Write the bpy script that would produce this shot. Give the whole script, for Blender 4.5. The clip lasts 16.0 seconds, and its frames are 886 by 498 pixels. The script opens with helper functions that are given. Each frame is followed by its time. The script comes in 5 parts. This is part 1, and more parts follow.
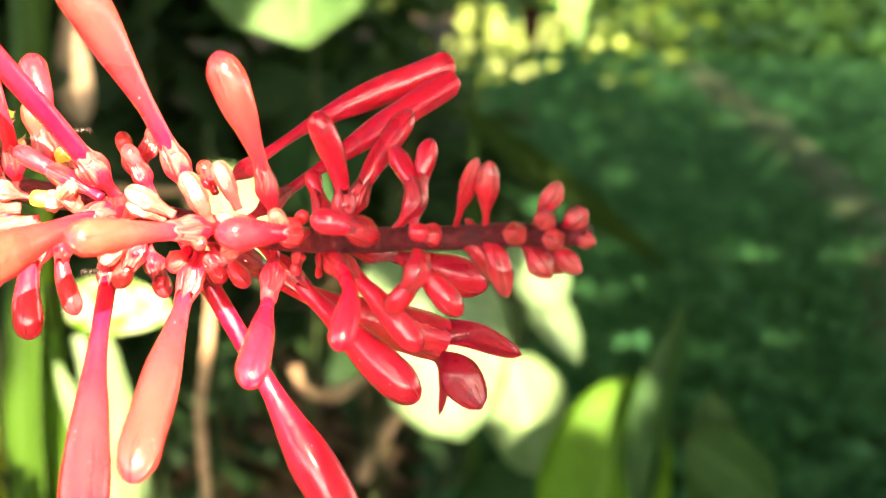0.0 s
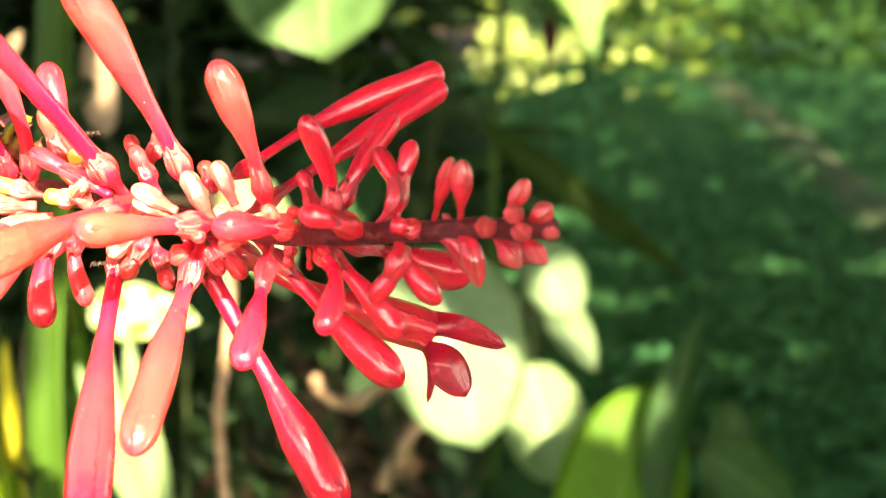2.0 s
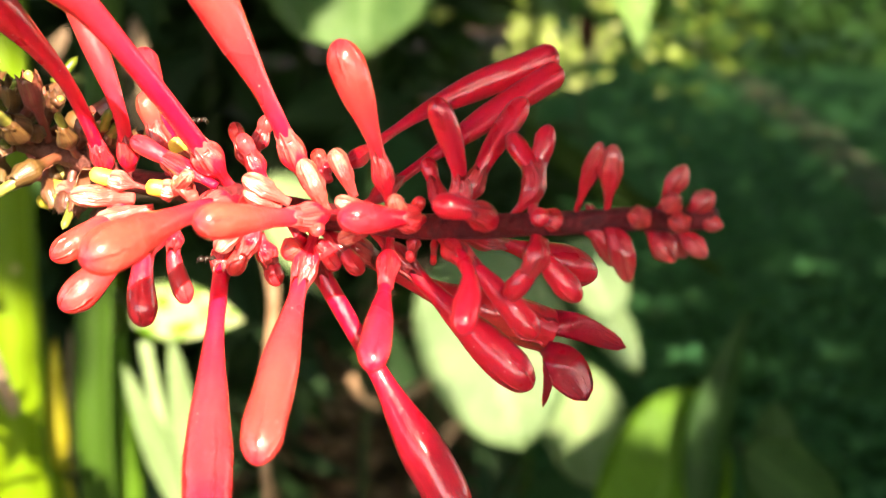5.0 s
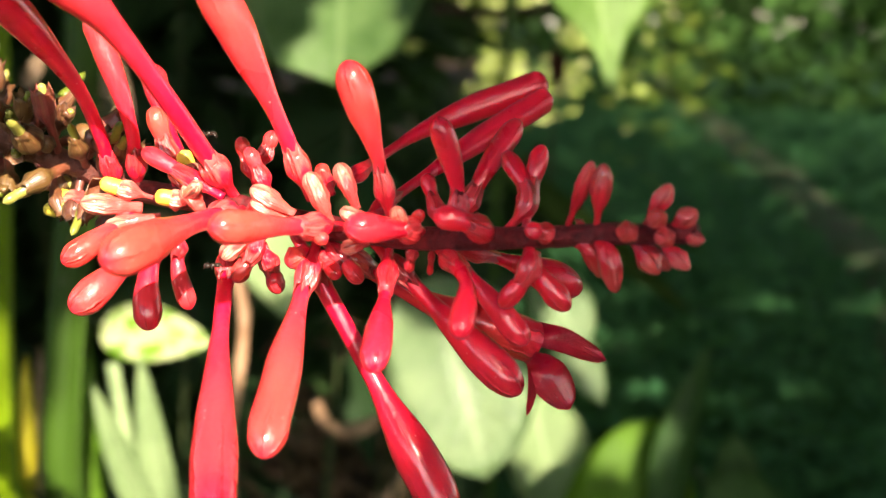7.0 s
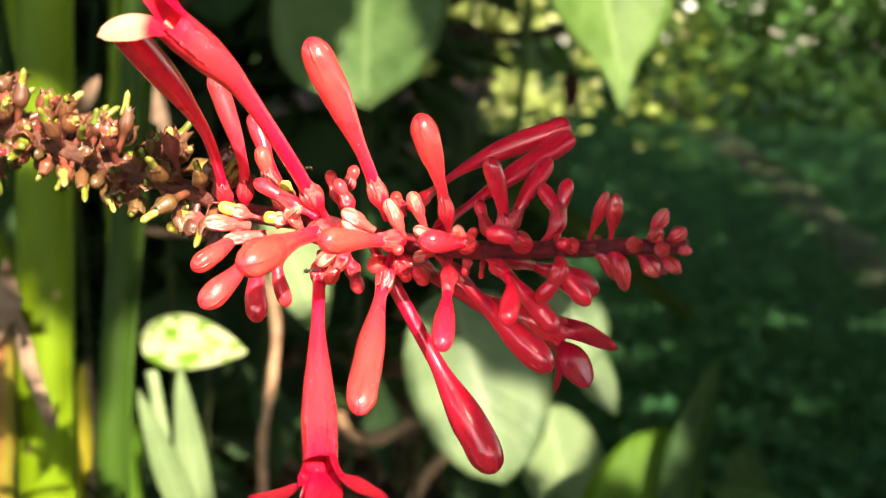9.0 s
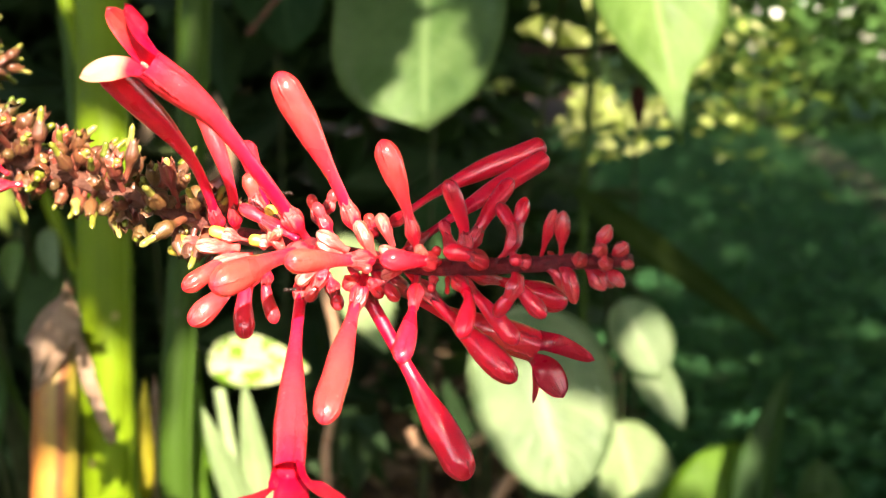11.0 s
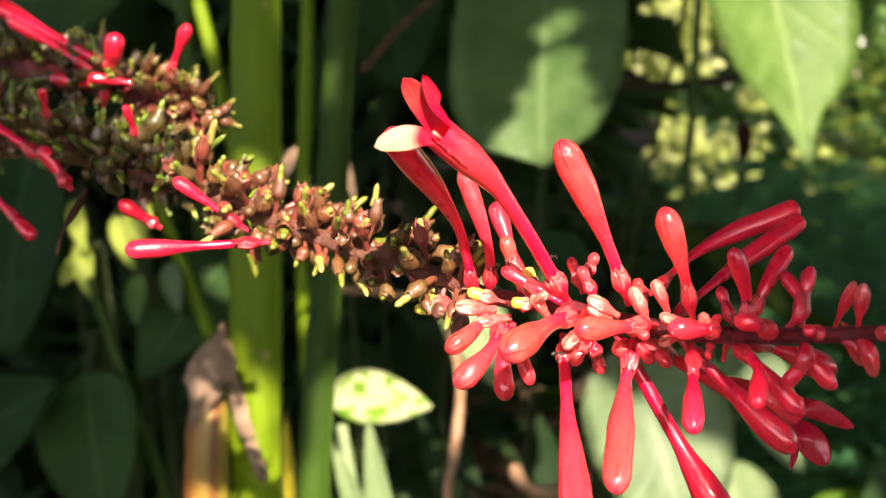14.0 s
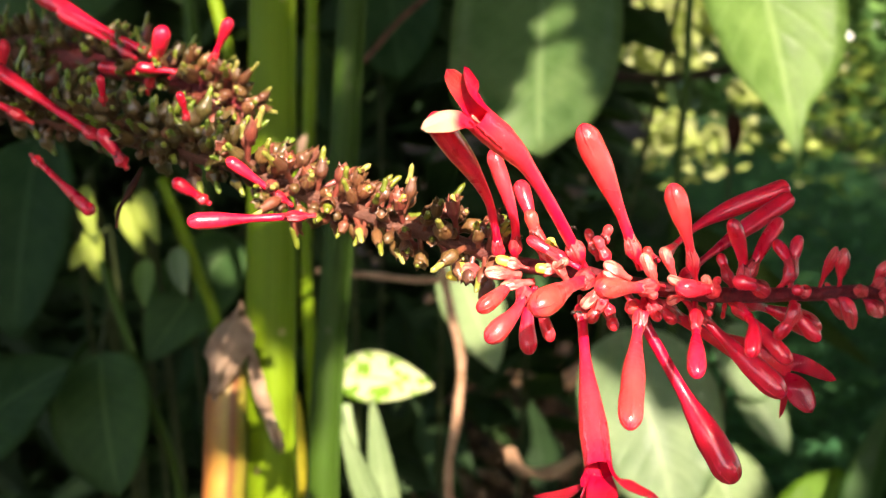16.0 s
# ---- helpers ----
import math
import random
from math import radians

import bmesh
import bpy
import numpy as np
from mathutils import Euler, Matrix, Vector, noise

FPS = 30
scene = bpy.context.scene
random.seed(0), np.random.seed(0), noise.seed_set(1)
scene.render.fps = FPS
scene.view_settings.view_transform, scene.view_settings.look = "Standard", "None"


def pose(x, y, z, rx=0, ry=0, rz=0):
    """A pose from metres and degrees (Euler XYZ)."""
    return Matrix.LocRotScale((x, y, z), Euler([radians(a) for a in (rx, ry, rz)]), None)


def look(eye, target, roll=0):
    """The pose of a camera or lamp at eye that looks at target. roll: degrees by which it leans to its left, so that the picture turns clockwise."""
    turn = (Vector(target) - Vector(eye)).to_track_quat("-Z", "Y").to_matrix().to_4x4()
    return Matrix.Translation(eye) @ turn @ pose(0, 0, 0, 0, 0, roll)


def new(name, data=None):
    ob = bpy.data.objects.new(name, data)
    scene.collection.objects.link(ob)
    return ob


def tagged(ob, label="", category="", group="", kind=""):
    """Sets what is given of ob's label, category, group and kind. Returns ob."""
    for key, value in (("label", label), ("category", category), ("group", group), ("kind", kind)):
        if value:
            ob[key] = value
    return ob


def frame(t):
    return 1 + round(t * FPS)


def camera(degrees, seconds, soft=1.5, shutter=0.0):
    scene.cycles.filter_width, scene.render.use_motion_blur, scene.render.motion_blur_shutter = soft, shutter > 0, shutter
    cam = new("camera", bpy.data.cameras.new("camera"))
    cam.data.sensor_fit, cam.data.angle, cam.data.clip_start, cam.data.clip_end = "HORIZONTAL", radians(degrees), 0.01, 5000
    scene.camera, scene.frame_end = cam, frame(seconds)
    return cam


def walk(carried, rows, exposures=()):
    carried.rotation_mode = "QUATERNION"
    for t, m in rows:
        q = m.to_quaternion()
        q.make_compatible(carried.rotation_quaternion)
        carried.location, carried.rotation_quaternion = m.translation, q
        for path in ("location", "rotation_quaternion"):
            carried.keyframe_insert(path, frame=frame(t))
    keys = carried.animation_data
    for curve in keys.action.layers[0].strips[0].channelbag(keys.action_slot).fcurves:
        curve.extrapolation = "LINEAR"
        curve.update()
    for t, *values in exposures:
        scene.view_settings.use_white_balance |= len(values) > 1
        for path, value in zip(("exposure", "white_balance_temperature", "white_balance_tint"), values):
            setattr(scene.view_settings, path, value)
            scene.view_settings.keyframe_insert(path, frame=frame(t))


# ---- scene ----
# Lengths on the plant are given in centimetres from the first eye, which stands EYE metres over the ground.
EYE = 0.90


def W(p):
    return Vector((p[0] * 0.01, p[1] * 0.01, EYE + p[2] * 0.01))


cam = camera(44.65, 16.0, soft=1.25)
cam.data.dof.use_dof = True
ROWS = [
    (0.0, 0.000, 0.000, 0.000, -1.192, -14.326, 1.081),
    (0.5, 0.211, -0.028, -0.132, -0.720, -14.248, 1.321),
    (1.0, 0.383, -0.398, -0.037, -0.549, -13.715, 1.103),
    (1.5, 0.330, -0.735, 0.129, -0.237, -13.497, 0.964),
    (2.0, 0.415, -0.768, 0.015, 0.132, -13.709, 0.916),
    (2.5, 0.583, -0.804, 0.005, 0.001, -13.514, 0.734),
    (3.0, 0.499, -0.571, -0.128, 0.606, -13.710, 0.656),
    (3.5, 0.583, -0.537, -0.131, 0.680, -13.477, 0.548),
    (4.0, 0.415, -0.517, -0.126, 0.409, -13.406, 0.682),
    (4.5, -0.030, -0.106, -0.142, 2.239, -13.705, 0.250),
    (4.7, -0.422, -0.042, -0.191, 1.920, -13.810, 0.289),
    (6.8, -0.975, -0.733, -0.321, -0.285, -11.772, 2.079),
    (7.0, -0.932, -0.729, -0.303, -0.420, -11.980, 2.195),
    (7.5, -1.172, -0.948, -0.094, -0.222, -11.365, 2.073),
    (8.0, -1.400, -1.287, -0.008, -0.035, -11.095, 1.950),
    (8.5, -1.260, -2.522, 0.324, -0.109, -11.301, 1.959),
    (8.7, -1.426, -3.315, 0.213, 0.037, -11.266, 2.040),
    (10.8, -0.234, -4.771, 0.786, 3.804, -10.067, 0.775),
    (11.0, 0.223, -4.532, 0.440, 4.976, -10.338, 0.231),
    (11.5, 0.238, -4.289, 0.477, 6.200, -10.402, -0.017),
    (12.0, -0.555, -4.384, 0.358, 6.774, -10.909, 0.112),
    (12.5, -1.604, -4.484, 0.598, 7.359, -10.436, -0.156),
    (13.0, -2.233, -4.834, 0.640, 8.144, -9.517, 0.155),
    (13.5, -2.470, -4.761, 0.916, 8.379, -9.070, 0.129),
    (14.0, -2.572, -4.847, 0.942, 8.839, -8.808, 0.076),
    (14.5, -2.690, -5.532, 1.150, 9.500, -8.500, 0.000),
    (15.0, -2.891, -6.240, 1.315, 9.764, -8.451, -0.230),
    (15.5, -2.919, -6.636, 1.149, 8.913, -9.031, -0.033),
    (16.0, -2.959, -7.057, 0.926, 8.244, -9.252, 0.444),
]
EXPOSURES = [(0.0, 3.40, 8800, 5), (4.0, 3.31, 8800, 5), (4.7, 2.82, 8400, 8), (6.8, 2.2, 7700, 13), (8.7, 2.15, 7700, 14), (10.8, 2.50, 7700, 19), (11.6, 2.40, 7650, 20), (12.5, 2.05, 7600, 21), (16.0, 2.15, 7600, 22)]
walk(cam, [(t, Matrix.Translation(W((x, y, z))) @ pose(0, 0, 0, 90 + pitch, 0, yaw) @ pose(0, 0, 0, 0, 0, roll)) for t, x, y, z, yaw, pitch, roll in ROWS], EXPOSURES)
focus = new("focus_mark")
focus.location = W((-2.6, 10.8, -2.3))
focus.empty_display_size = 0.002
cam.data.dof.focus_object = focus
cam.data.dof.aperture_fstop = 25.0

# ---------------------------------------------------------------- light
SUN_TO = Vector((0.25, -0.78, 0.565)).normalized()          # towards the sun
sun_data = bpy.data.lights.new("sun", "SUN")
sun_data.energy, sun_data.angle, sun_data.color = 4.1, radians(0.53), (1.0, 0.95, 0.86)
sun = new("sun", sun_data)
sun.matrix_world = look(SUN_TO * 20, (0, 0, 0))
world = bpy.data.worlds.new("sky")
scene.world = world
world.use_nodes = True
wn = world.node_tree.nodes
sky = wn.new("ShaderNodeTexSky")
sky.sky_type, sky.sun_disc = "NISHITA", False
sky.sun_elevation = math.asin(SUN_TO.z)
sky.sun_rotation = math.atan2(SUN_TO.x, SUN_TO.y)
wn["Background"].inputs["Strength"].default_value = 0.15
world.node_tree.links.new(sky.outputs[0], wn["Background"].inputs["Color"])


# ---------------------------------------------------------------- materials
class Mat:
    """A small node-graph builder round one Principled material."""

    def __init__(self, name, rough=0.5, spec=0.5):
        self.m = bpy.data.materials.new(name)
        self.m.use_nodes = True
        self.n, self.l = self.m.node_tree.nodes, self.m.node_tree.links
        self.p = self.n["Principled BSDF"]
        self.out = self.n["Material Output"]
        self.p.inputs["Roughness"].default_value = rough
        self.p.inputs["Specular IOR Level"].default_value = spec

    def node(self, kind, **put):
        nd = self.n.new(kind)
        for k, v in put.items():
            nd.inputs[k].default_value = v
        return nd

    def coords(self, which="Object"):
        return self.node("ShaderNodeTexCoord").outputs[which]

    def noise(self, scale, detail=3.0, vec=None, rough=0.55):
        nd = self.node("ShaderNodeTexNoise", Scale=scale, Detail=detail, Roughness=rough)
        self.l.new(vec or self.coords(), nd.inputs["Vector"])
        return nd.outputs["Fac"]

    def ramp(self, fac, *stops):
        nd = self.node("ShaderNodeValToRGB")
        el = nd.color_ramp.elements
        while len(el) < len(stops):
            el.new(0.5)
        for e, (at, col) in zip(el, stops):
            e.position, e.color = at, (*col, 1) if len(col) == 3 else col
        self.l.new(fac, nd.inputs["Fac"])
        return nd.outputs["Color"]

    def grey(self, fac, a, b, lo=0.0, hi=1.0):
        nd = self.node("ShaderNodeMapRange")
        for k, v in zip(("From Min", "From Max", "To Min", "To Max"), (a, b, lo, hi)):
            nd.inputs[k].default_value = v
        self.l.new(fac, nd.inputs["Value"])
        return nd.outputs["Result"]

    def mix(self, fac, a, b, blend="MIX"):
        nd = self.n.new("ShaderNodeMix")
        nd.data_type, nd.blend_type = "RGBA", blend
        for s, v in ((nd.inputs[0], fac), (nd.inputs[6], a), (nd.inputs[7], b)):
            if isinstance(v, (int, float)):
                s.default_value = v
            elif isinstance(v, tuple):
                s.default_value = (*v, 1)
            else:
                self.l.new(v, s)
        return nd.outputs[2]

    def math(self, op, a, b=0.0):
        nd = self.n.new("ShaderNodeMath")
        nd.operation = op
        for s, v in zip(nd.inputs, (a, b)):
            if isinstance(v, (int, float)):
                s.default_value = v
            else:
                self.l.new(v, s)
        return nd.outputs[0]

    def uv(self):
        nd = self.node("ShaderNodeSeparateXYZ")
        self.l.new(self.coords("UV"), nd.inputs[0])
        return nd.outputs[0], nd.outputs[1]

    def attr(self, name):
        nd = self.n.new("ShaderNodeAttribute")
        nd.attribute_name = name
        return nd.outputs["Fac"]

    def random(self):
        return self.n.new("ShaderNodeObjectInfo").outputs["Random"]

    def island(self):
        return self.n.new("ShaderNodeNewGeometry").outputs["Random Per Island"]

    def colour(self, c):
        self.l.new(c, self.p.inputs["Base Color"])
        self.c = c

    def set(self, **put):
        for k, v in put.items():
            s = self.p.inputs[k.replace("_", " ")]
            if isinstance(v, (int, float, tuple)):
                s.default_value = v
            else:
                self.l.new(v, s)

    def bump(self, height, strength=0.3, dist=0.001):
        nd = self.node("ShaderNodeBump", Strength=strength, Distance=dist)
        self.l.new(height, nd.inputs["Height"])
        self.l.new(nd.outputs[0], self.p.inputs["Normal"])

    def translucent(self, share, colour):
        """Lets a share of the light through, in that colour."""
        t = self.n.new("ShaderNodeBsdfTranslucent")
        if isinstance(colour, tuple):
            t.inputs["Color"].default_value = (*colour, 1)
        else:
            self.l.new(colour, t.inputs["Color"])
        mx = self.node("ShaderNodeMixShader", Fac=share)
        self.l.new(self.p.outputs[0], mx.inputs[1])
        self.l.new(t.outputs[0], mx.inputs[2])
        self.l.new(mx.outputs[0], self.out.inputs["Surface"])


def petal_material():
    """Waxy red petals: the attribute tone turns them towards salmon, own colour and painted sun glow; u runs from stalk
    to tip.
    """
    k = Mat("petal_red", 0.3, 0.25)
    u, v = k.uv()
    tone = k.attr("tone")
    fine = k.noise(900, 4)
    broad = k.noise(160, 2)
    red = k.ramp(broad, (0.25, (0.62, 0.003, 0.033)), (0.75, (0.82, 0.006, 0.048)))
    salmon = k.ramp(broad, (0.25, (0.87, 0.14, 0.055)), (0.75, (0.92, 0.25, 0.10)))
    # the salmon sits on the bulb, where sun glow is painted in, red at the tip
    swell = k.math("MULTIPLY", k.grey(u, 0.30, 0.70, 0.1, 1.0), k.grey(u, 0.86, 1.0, 1.0, 0.25))
    col = k.mix(k.math("MULTIPLY", k.math("MULTIPLY", tone, 0.58), swell), red, salmon)
    # the pale inner face of the lower lip
    col = k.mix(k.math("MULTIPLY", k.grey(tone, 0.88, 1.0), k.grey(u, 0.25, 0.5)), col, (0.88, 0.50, 0.34))
    # fine darker streaks along the tube
    vec = k.node("ShaderNodeCombineXYZ")
    k.l.new(k.math("MULTIPLY", u, 1.6), vec.inputs[0])
    k.l.new(k.math("MULTIPLY", v, 26.0), vec.inputs[1])
    streak = k.noise(3.0, 3, vec.outputs[0])
    col = k.mix(k.grey(streak, 0.42, 0.75, 0.0, 0.13), col, (0.40, 0.004, 0.02))
    # scattered pale dots
    vo = k.node("ShaderNodeTexVoronoi", Scale=420.0)
    k.l.new(k.coords(), vo.inputs["Vector"])
    col = k.mix(k.grey(vo.outputs["Distance"], 0.06, 0.03, 0.0, 0.22), col, (0.95, 0.62, 0.55))
    k.colour(col)
    dents = k.noise(330, 3)
    k.set(Subsurface_Weight=0.25, Subsurface_Radius=(1.0, 0.25, 0.15), Subsurface_Scale=0.0012,
          Coat_Weight=0.9, Coat_Roughness=0.15, Roughness=k.grey(broad, 0.3, 0.7, 0.25, 0.36))
    height = k.math("ADD", k.math("MULTIPLY", fine, 0.28), k.math("MULTIPLY", streak, 0.14))
    height = k.math("ADD", height, k.math("MULTIPLY", dents, k.grey(u, 0.70, 0.92, 0.9, 2.0)))
    # folds of the closed lobes near the tip
    fold = k.math("ABSOLUTE", k.math("SUBTRACT", k.math("FRACT", k.math("ADD", k.math("MULTIPLY", v, 5.0), k.math("MULTIPLY", fine, 0.35))), 0.5))
    height = k.math("SUBTRACT", height, k.math("MULTIPLY", k.grey(fold, 0.12, 0.0), k.grey(u, 0.72, 0.92, 0.0, 1.6)))
    k.bump(height, 0.60, 0.00045)
    return k.m


def calyx_material():
    """Calyx: red below, passing in a zigzag of five teeth into pale, finely seamed upper parts; tone says how pale."""
    k = Mat("calyx_pale", 0.32, 0.5)
    u, v = k.uv()
    tone = k.attr("tone")
    vec = k.node("ShaderNodeCombineXYZ")
    k.l.new(k.math("MULTIPLY", u, 1.2), vec.inputs[0])
    k.l.new(k.math("MULTIPLY", v, 7.0), vec.inputs[1])
    streak = k.noise(2.6, 3, vec.outputs[0])
    red = k.ramp(k.noise(300, 2), (0.3, (0.54, 0.006, 0.026)), (0.7, (0.70, 0.013, 0.036)))
    blush = k.mix(k.grey(tone, 0.4, 1.0, 0.0, 0.75), red, (0.84, 0.13, 0.10))
    pale = k.ramp(streak, (0.30, (0.80, 0.11, 0.10)), (0.50, (0.86, 0.27, 0.20)), (0.74, (0.89, 0.46, 0.34)))
    turn = k.math("FRACT", k.math("ADD", k.math("MULTIPLY", v, 5.0), k.math("MULTIPLY", streak, 0.5)))
    zig = k.math("MULTIPLY", k.math("ABSOLUTE", k.math("SUBTRACT", turn, 0.5)), 2.0)
    rise = k.math("SUBTRACT", u, k.math("MULTIPLY", zig, 0.22))
    top = k.math("MULTIPLY", k.grey(rise, 0.46, 0.56), k.grey(tone, 0.1, 0.85, 0.05, 1.0))
    col = k.mix(top, blush, pale)
    # red seams between the teeth
    seam = k.math("MULTIPLY", k.grey(zig, 0.20, 0.04), k.grey(u, 0.40, 0.62, 0.0, 0.75))
    col = k.mix(seam, col, (0.52, 0.02, 0.03))
    k.colour(col)
    k.set(Subsurface_Weight=0.2, Subsurface_Radius=(1.0, 0.4, 0.3), Subsurface_Scale=0.001, Coat_Weight=0.7, Coat_Roughness=0.10)
    ridge = k.math("MULTIPLY", k.grey(zig, 0.0, 0.5), k.grey(u, 0.35, 0.7, 0.0, 1.3))
    k.bump(k.math("ADD", ridge, k.math("ADD", streak, k.math("MULTIPLY", k.noise(500, 3), 0.5))), 0.7, 0.0006)
    return k.m


def rachis_material():
    k = Mat("rachis", 0.5, 0.4)
    u, v = k.uv()
    n = k.noise(800, 5, None, 0.7)
    live = k.ramp(n, (0.3, (0.055, 0.005, 0.008)), (0.7, (0.21, 0.013, 0.020)))
    spent = k.ramp(n, (0.3, (0.075, 0.028, 0.018)), (0.7, (0.20, 0.075, 0.045)))
    k.colour(k.mix(k.grey(u, 0.30, 0.42), live, spent))
    k.bump(n, 0.9, 0.0012)
    return k.m


def spent_material(name, tints, foot, rim):
    """Browned calyx cups, one tint a piece; the foot is the thin stalk of the cup, the rim its torn edge."""
    k = Mat(name, 0.5, 0.4)
    u, v = k.uv()
    n = k.noise(420, 4)
    tint = k.ramp(k.random(), *[(i / (len(tints) - 1), c) for i, c in enumerate(tints)])
    col = k.mix(k.grey(n, 0.35, 0.7, 0.0, 0.5), tint, tuple(c * 0.55 for c in tints[0]))
    col = k.mix(k.grey(u, 0.55, 0.40, 0.0, 0.6), col, foot)
    vec = k.node("ShaderNodeCombineXYZ")
    k.l.new(k.math("MULTIPLY", v, 10.0), vec.inputs[1])
    rib = k.noise(1.6, 2, vec.outputs[0])
    col = k.mix(k.math("MULTIPLY", k.grey(rib, 0.45, 0.7), k.grey(u, 0.6, 0.95, 0.0, 0.6)), col, rim)
    k.colour(col)
    k.set(Coat_Weight=0.45, Coat_Roughness=0.22, Subsurface_Weight=0.1, Subsurface_Radius=(1.0, 0.4, 0.2), Subsurface_Scale=0.001)
    k.bump(k.math("ADD", n, k.math("MULTIPLY", rib, 0.8)), 0.6, 0.0005)
    return k.m


def stub_material(name, a, b, c):
    k = Mat(name, 0.35, 0.5)
    u, v = k.uv()
    n = k.noise(500, 3)
    tint = k.ramp(k.random(), (0.0, a), (0.55, b), (1.0, c))
    col = k.mix(k.grey(n, 0.35, 0.75, 0.0, 0.35), tint, tuple(x * 0.45 for x in a))
    k.colour(k.mix(k.grey(u, 0.85, 1.0, 0.0, 0.45), col, (0.30, 0.20, 0.07)))
    k.set(Subsurface_Weight=0.15, Subsurface_Radius=(0.6, 0.8, 0.2), Subsurface_Scale=0.001)
    k.bump(n, 0.4, 0.0004)
    return k.m


def plain_material(name, a, b, scale, rough=0.5, bump=0.3, dist=0.001, spec=0.4):
    k = Mat(name, rough, spec)
    n = k.noise(scale, 5)
    k.colour(k.ramp(n, (0.3, a), (0.7, b)))
    k.bump(n, bump, dist)
    return k.m


def leaf_material(name, dark, light, rib, share=0.35, through_col=(0.25, 0.45, 0.03), rough=0.55, veins=9.0, white=None, spec=0.28):
    """A leaf blade: midrib and side veins from its own length (u) and breadth (v), blotches, gloss, some light passing through."""
    k = Mat(name, rough, spec)
    u, v = k.uv()
    a = k.math("ABSOLUTE", k.math("SUBTRACT", v, 0.5))
    blotch = k.noise(40, 4)
    fine = k.noise(260, 4)
    col = k.ramp(blotch, (0.28, dark), (0.72, light))
    col = k.mix(k.grey(fine, 0.4, 0.8, 0.0, 0.25), col, tuple(c * 0.5 for c in dark))
    w = k.math("SUBTRACT", k.math("MULTIPLY", u, veins), k.math("MULTIPLY", a, veins * 0.55))
    vein = k.math("ABSOLUTE", k.math("SUBTRACT", k.math("FRACT", w), 0.5))
    line = k.grey(vein, 0.07, 0.0, 0.0, 0.35)
    mid = k.grey(a, 0.035, 0.012, 0.0, 0.8)
    if white:
        pat = k.noise(120, 3)
        col = k.mix(k.grey(pat, 0.42, 0.52), col, white)
    col = k.mix(k.math("MAXIMUM", line, mid), col, rib)
    k.colour(col)
    k.set(Roughness=k.grey(blotch, 0.3, 0.7, rough - 0.06, rough + 0.12))
    k.bump(k.math("ADD", k.math("MULTIPLY", k.grey(vein, 0.0, 0.25), 0.8), k.math("MULTIPLY", fine, 0.3)), 0.35, 0.0012)
    k.translucent(share, k.mix(0.35, col, through_col))
    return k.m


def stalk_material(name, a, b, spot):
    k = Mat(name, 0.55, 0.14)
    u, v = k.uv()
    vec = k.node("ShaderNodeCombineXYZ")
    k.l.new(k.math("MULTIPLY", u, 2.0), vec.inputs[0])
    k.l.new(k.math("MULTIPLY", v, 40.0), vec.inputs[1])
    fibre = k.noise(2.0, 3, vec.outputs[0])
    blotch = k.noise(22, 3)
    col = k.mix(blotch, a, b)
    col = k.mix(k.grey(fibre, 0.4, 0.75, 0.0, 0.35), col, tuple(c * 0.6 for c in a))
    vo = k.node("ShaderNodeTexVoronoi", Scale=46.0)
    k.l.new(k.coords(), vo.inputs["Vector"])
    col = k.mix(k.grey(vo.outputs["Distance"], 0.10, 0.05, 0.0, 0.7), col, spot)
    k.colour(col)
    k.set(Subsurface_Weight=0.1, Subsurface_Radius=(0.5, 1.0, 0.2), Subsurface_Scale=0.003)
    k.bump(fibre, 0.3, 0.0008)
    return k.m


PETAL, CALYX, RACHIS = petal_material(), calyx_material(), rachis_material()
SPENT = spent_material("spent_calyx", [(0.090, 0.026, 0.014), (0.15, 0.055, 0.022), (0.26, 0.040, 0.036), (0.135, 0.082, 0.020), (0.085, 0.018, 0.012)], (0.22, 0.050, 0.032), (0.22, 0.13, 0.036))
# older cups: olive with age, also darkened for the shade on that end
SPENT_OLD = spent_material("spent_calyx_old", [(0.056, 0.036, 0.010), (0.085, 0.055, 0.014), (0.125, 0.068, 0.022), (0.088, 0.044, 0.016), (0.066, 0.054, 0.012), (0.17, 0.032, 0.026)], (0.11, 0.034, 0.018), (0.14, 0.13, 0.026))
STUB = stub_material("style_stub_yellow", (0.11, 0.14, 0.014), (0.20, 0.21, 0.030), (0.38, 0.33, 0.10))
STUB_OLD = stub_material("style_stub_green", (0.07, 0.12, 0.015), (0.14, 0.21, 0.022), (0.23, 0.27, 0.04))
YELLOW_STUB = plain_material("yellow_stub", (0.78, 0.52, 0.04), (0.86, 0.70, 0.12), 500, 0.35)
DEBRIS = plain_material("debris_dark", (0.010, 0.007, 0.006), (0.035, 0.022, 0.016), 900, 0.3)
LEAF_MID = leaf_material("leaf_mid", (0.030, 0.085, 0.022), (0.060, 0.145, 0.038), (0.10, 0.20, 0.06), 0.22, (0.16, 0.36, 0.04))
# pale leaves, whitened further to carry the sun's glare in their colour
LEAF_PALE_GLARE = leaf_material("leaf_pale_glare", (0.25, 0.36, 0.17), (0.38, 0.49, 0.26), (0.45, 0.56, 0.32), 0.35, (0.30, 0.50, 0.08))
LEAF_GREY = leaf_material("leaf_grey", (0.14, 0.235, 0.105), (0.27, 0.37, 0.19), (0.30, 0.40, 0.21), 0.25, (0.2, 0.4, 0.06), 0.48, spec=0.5)
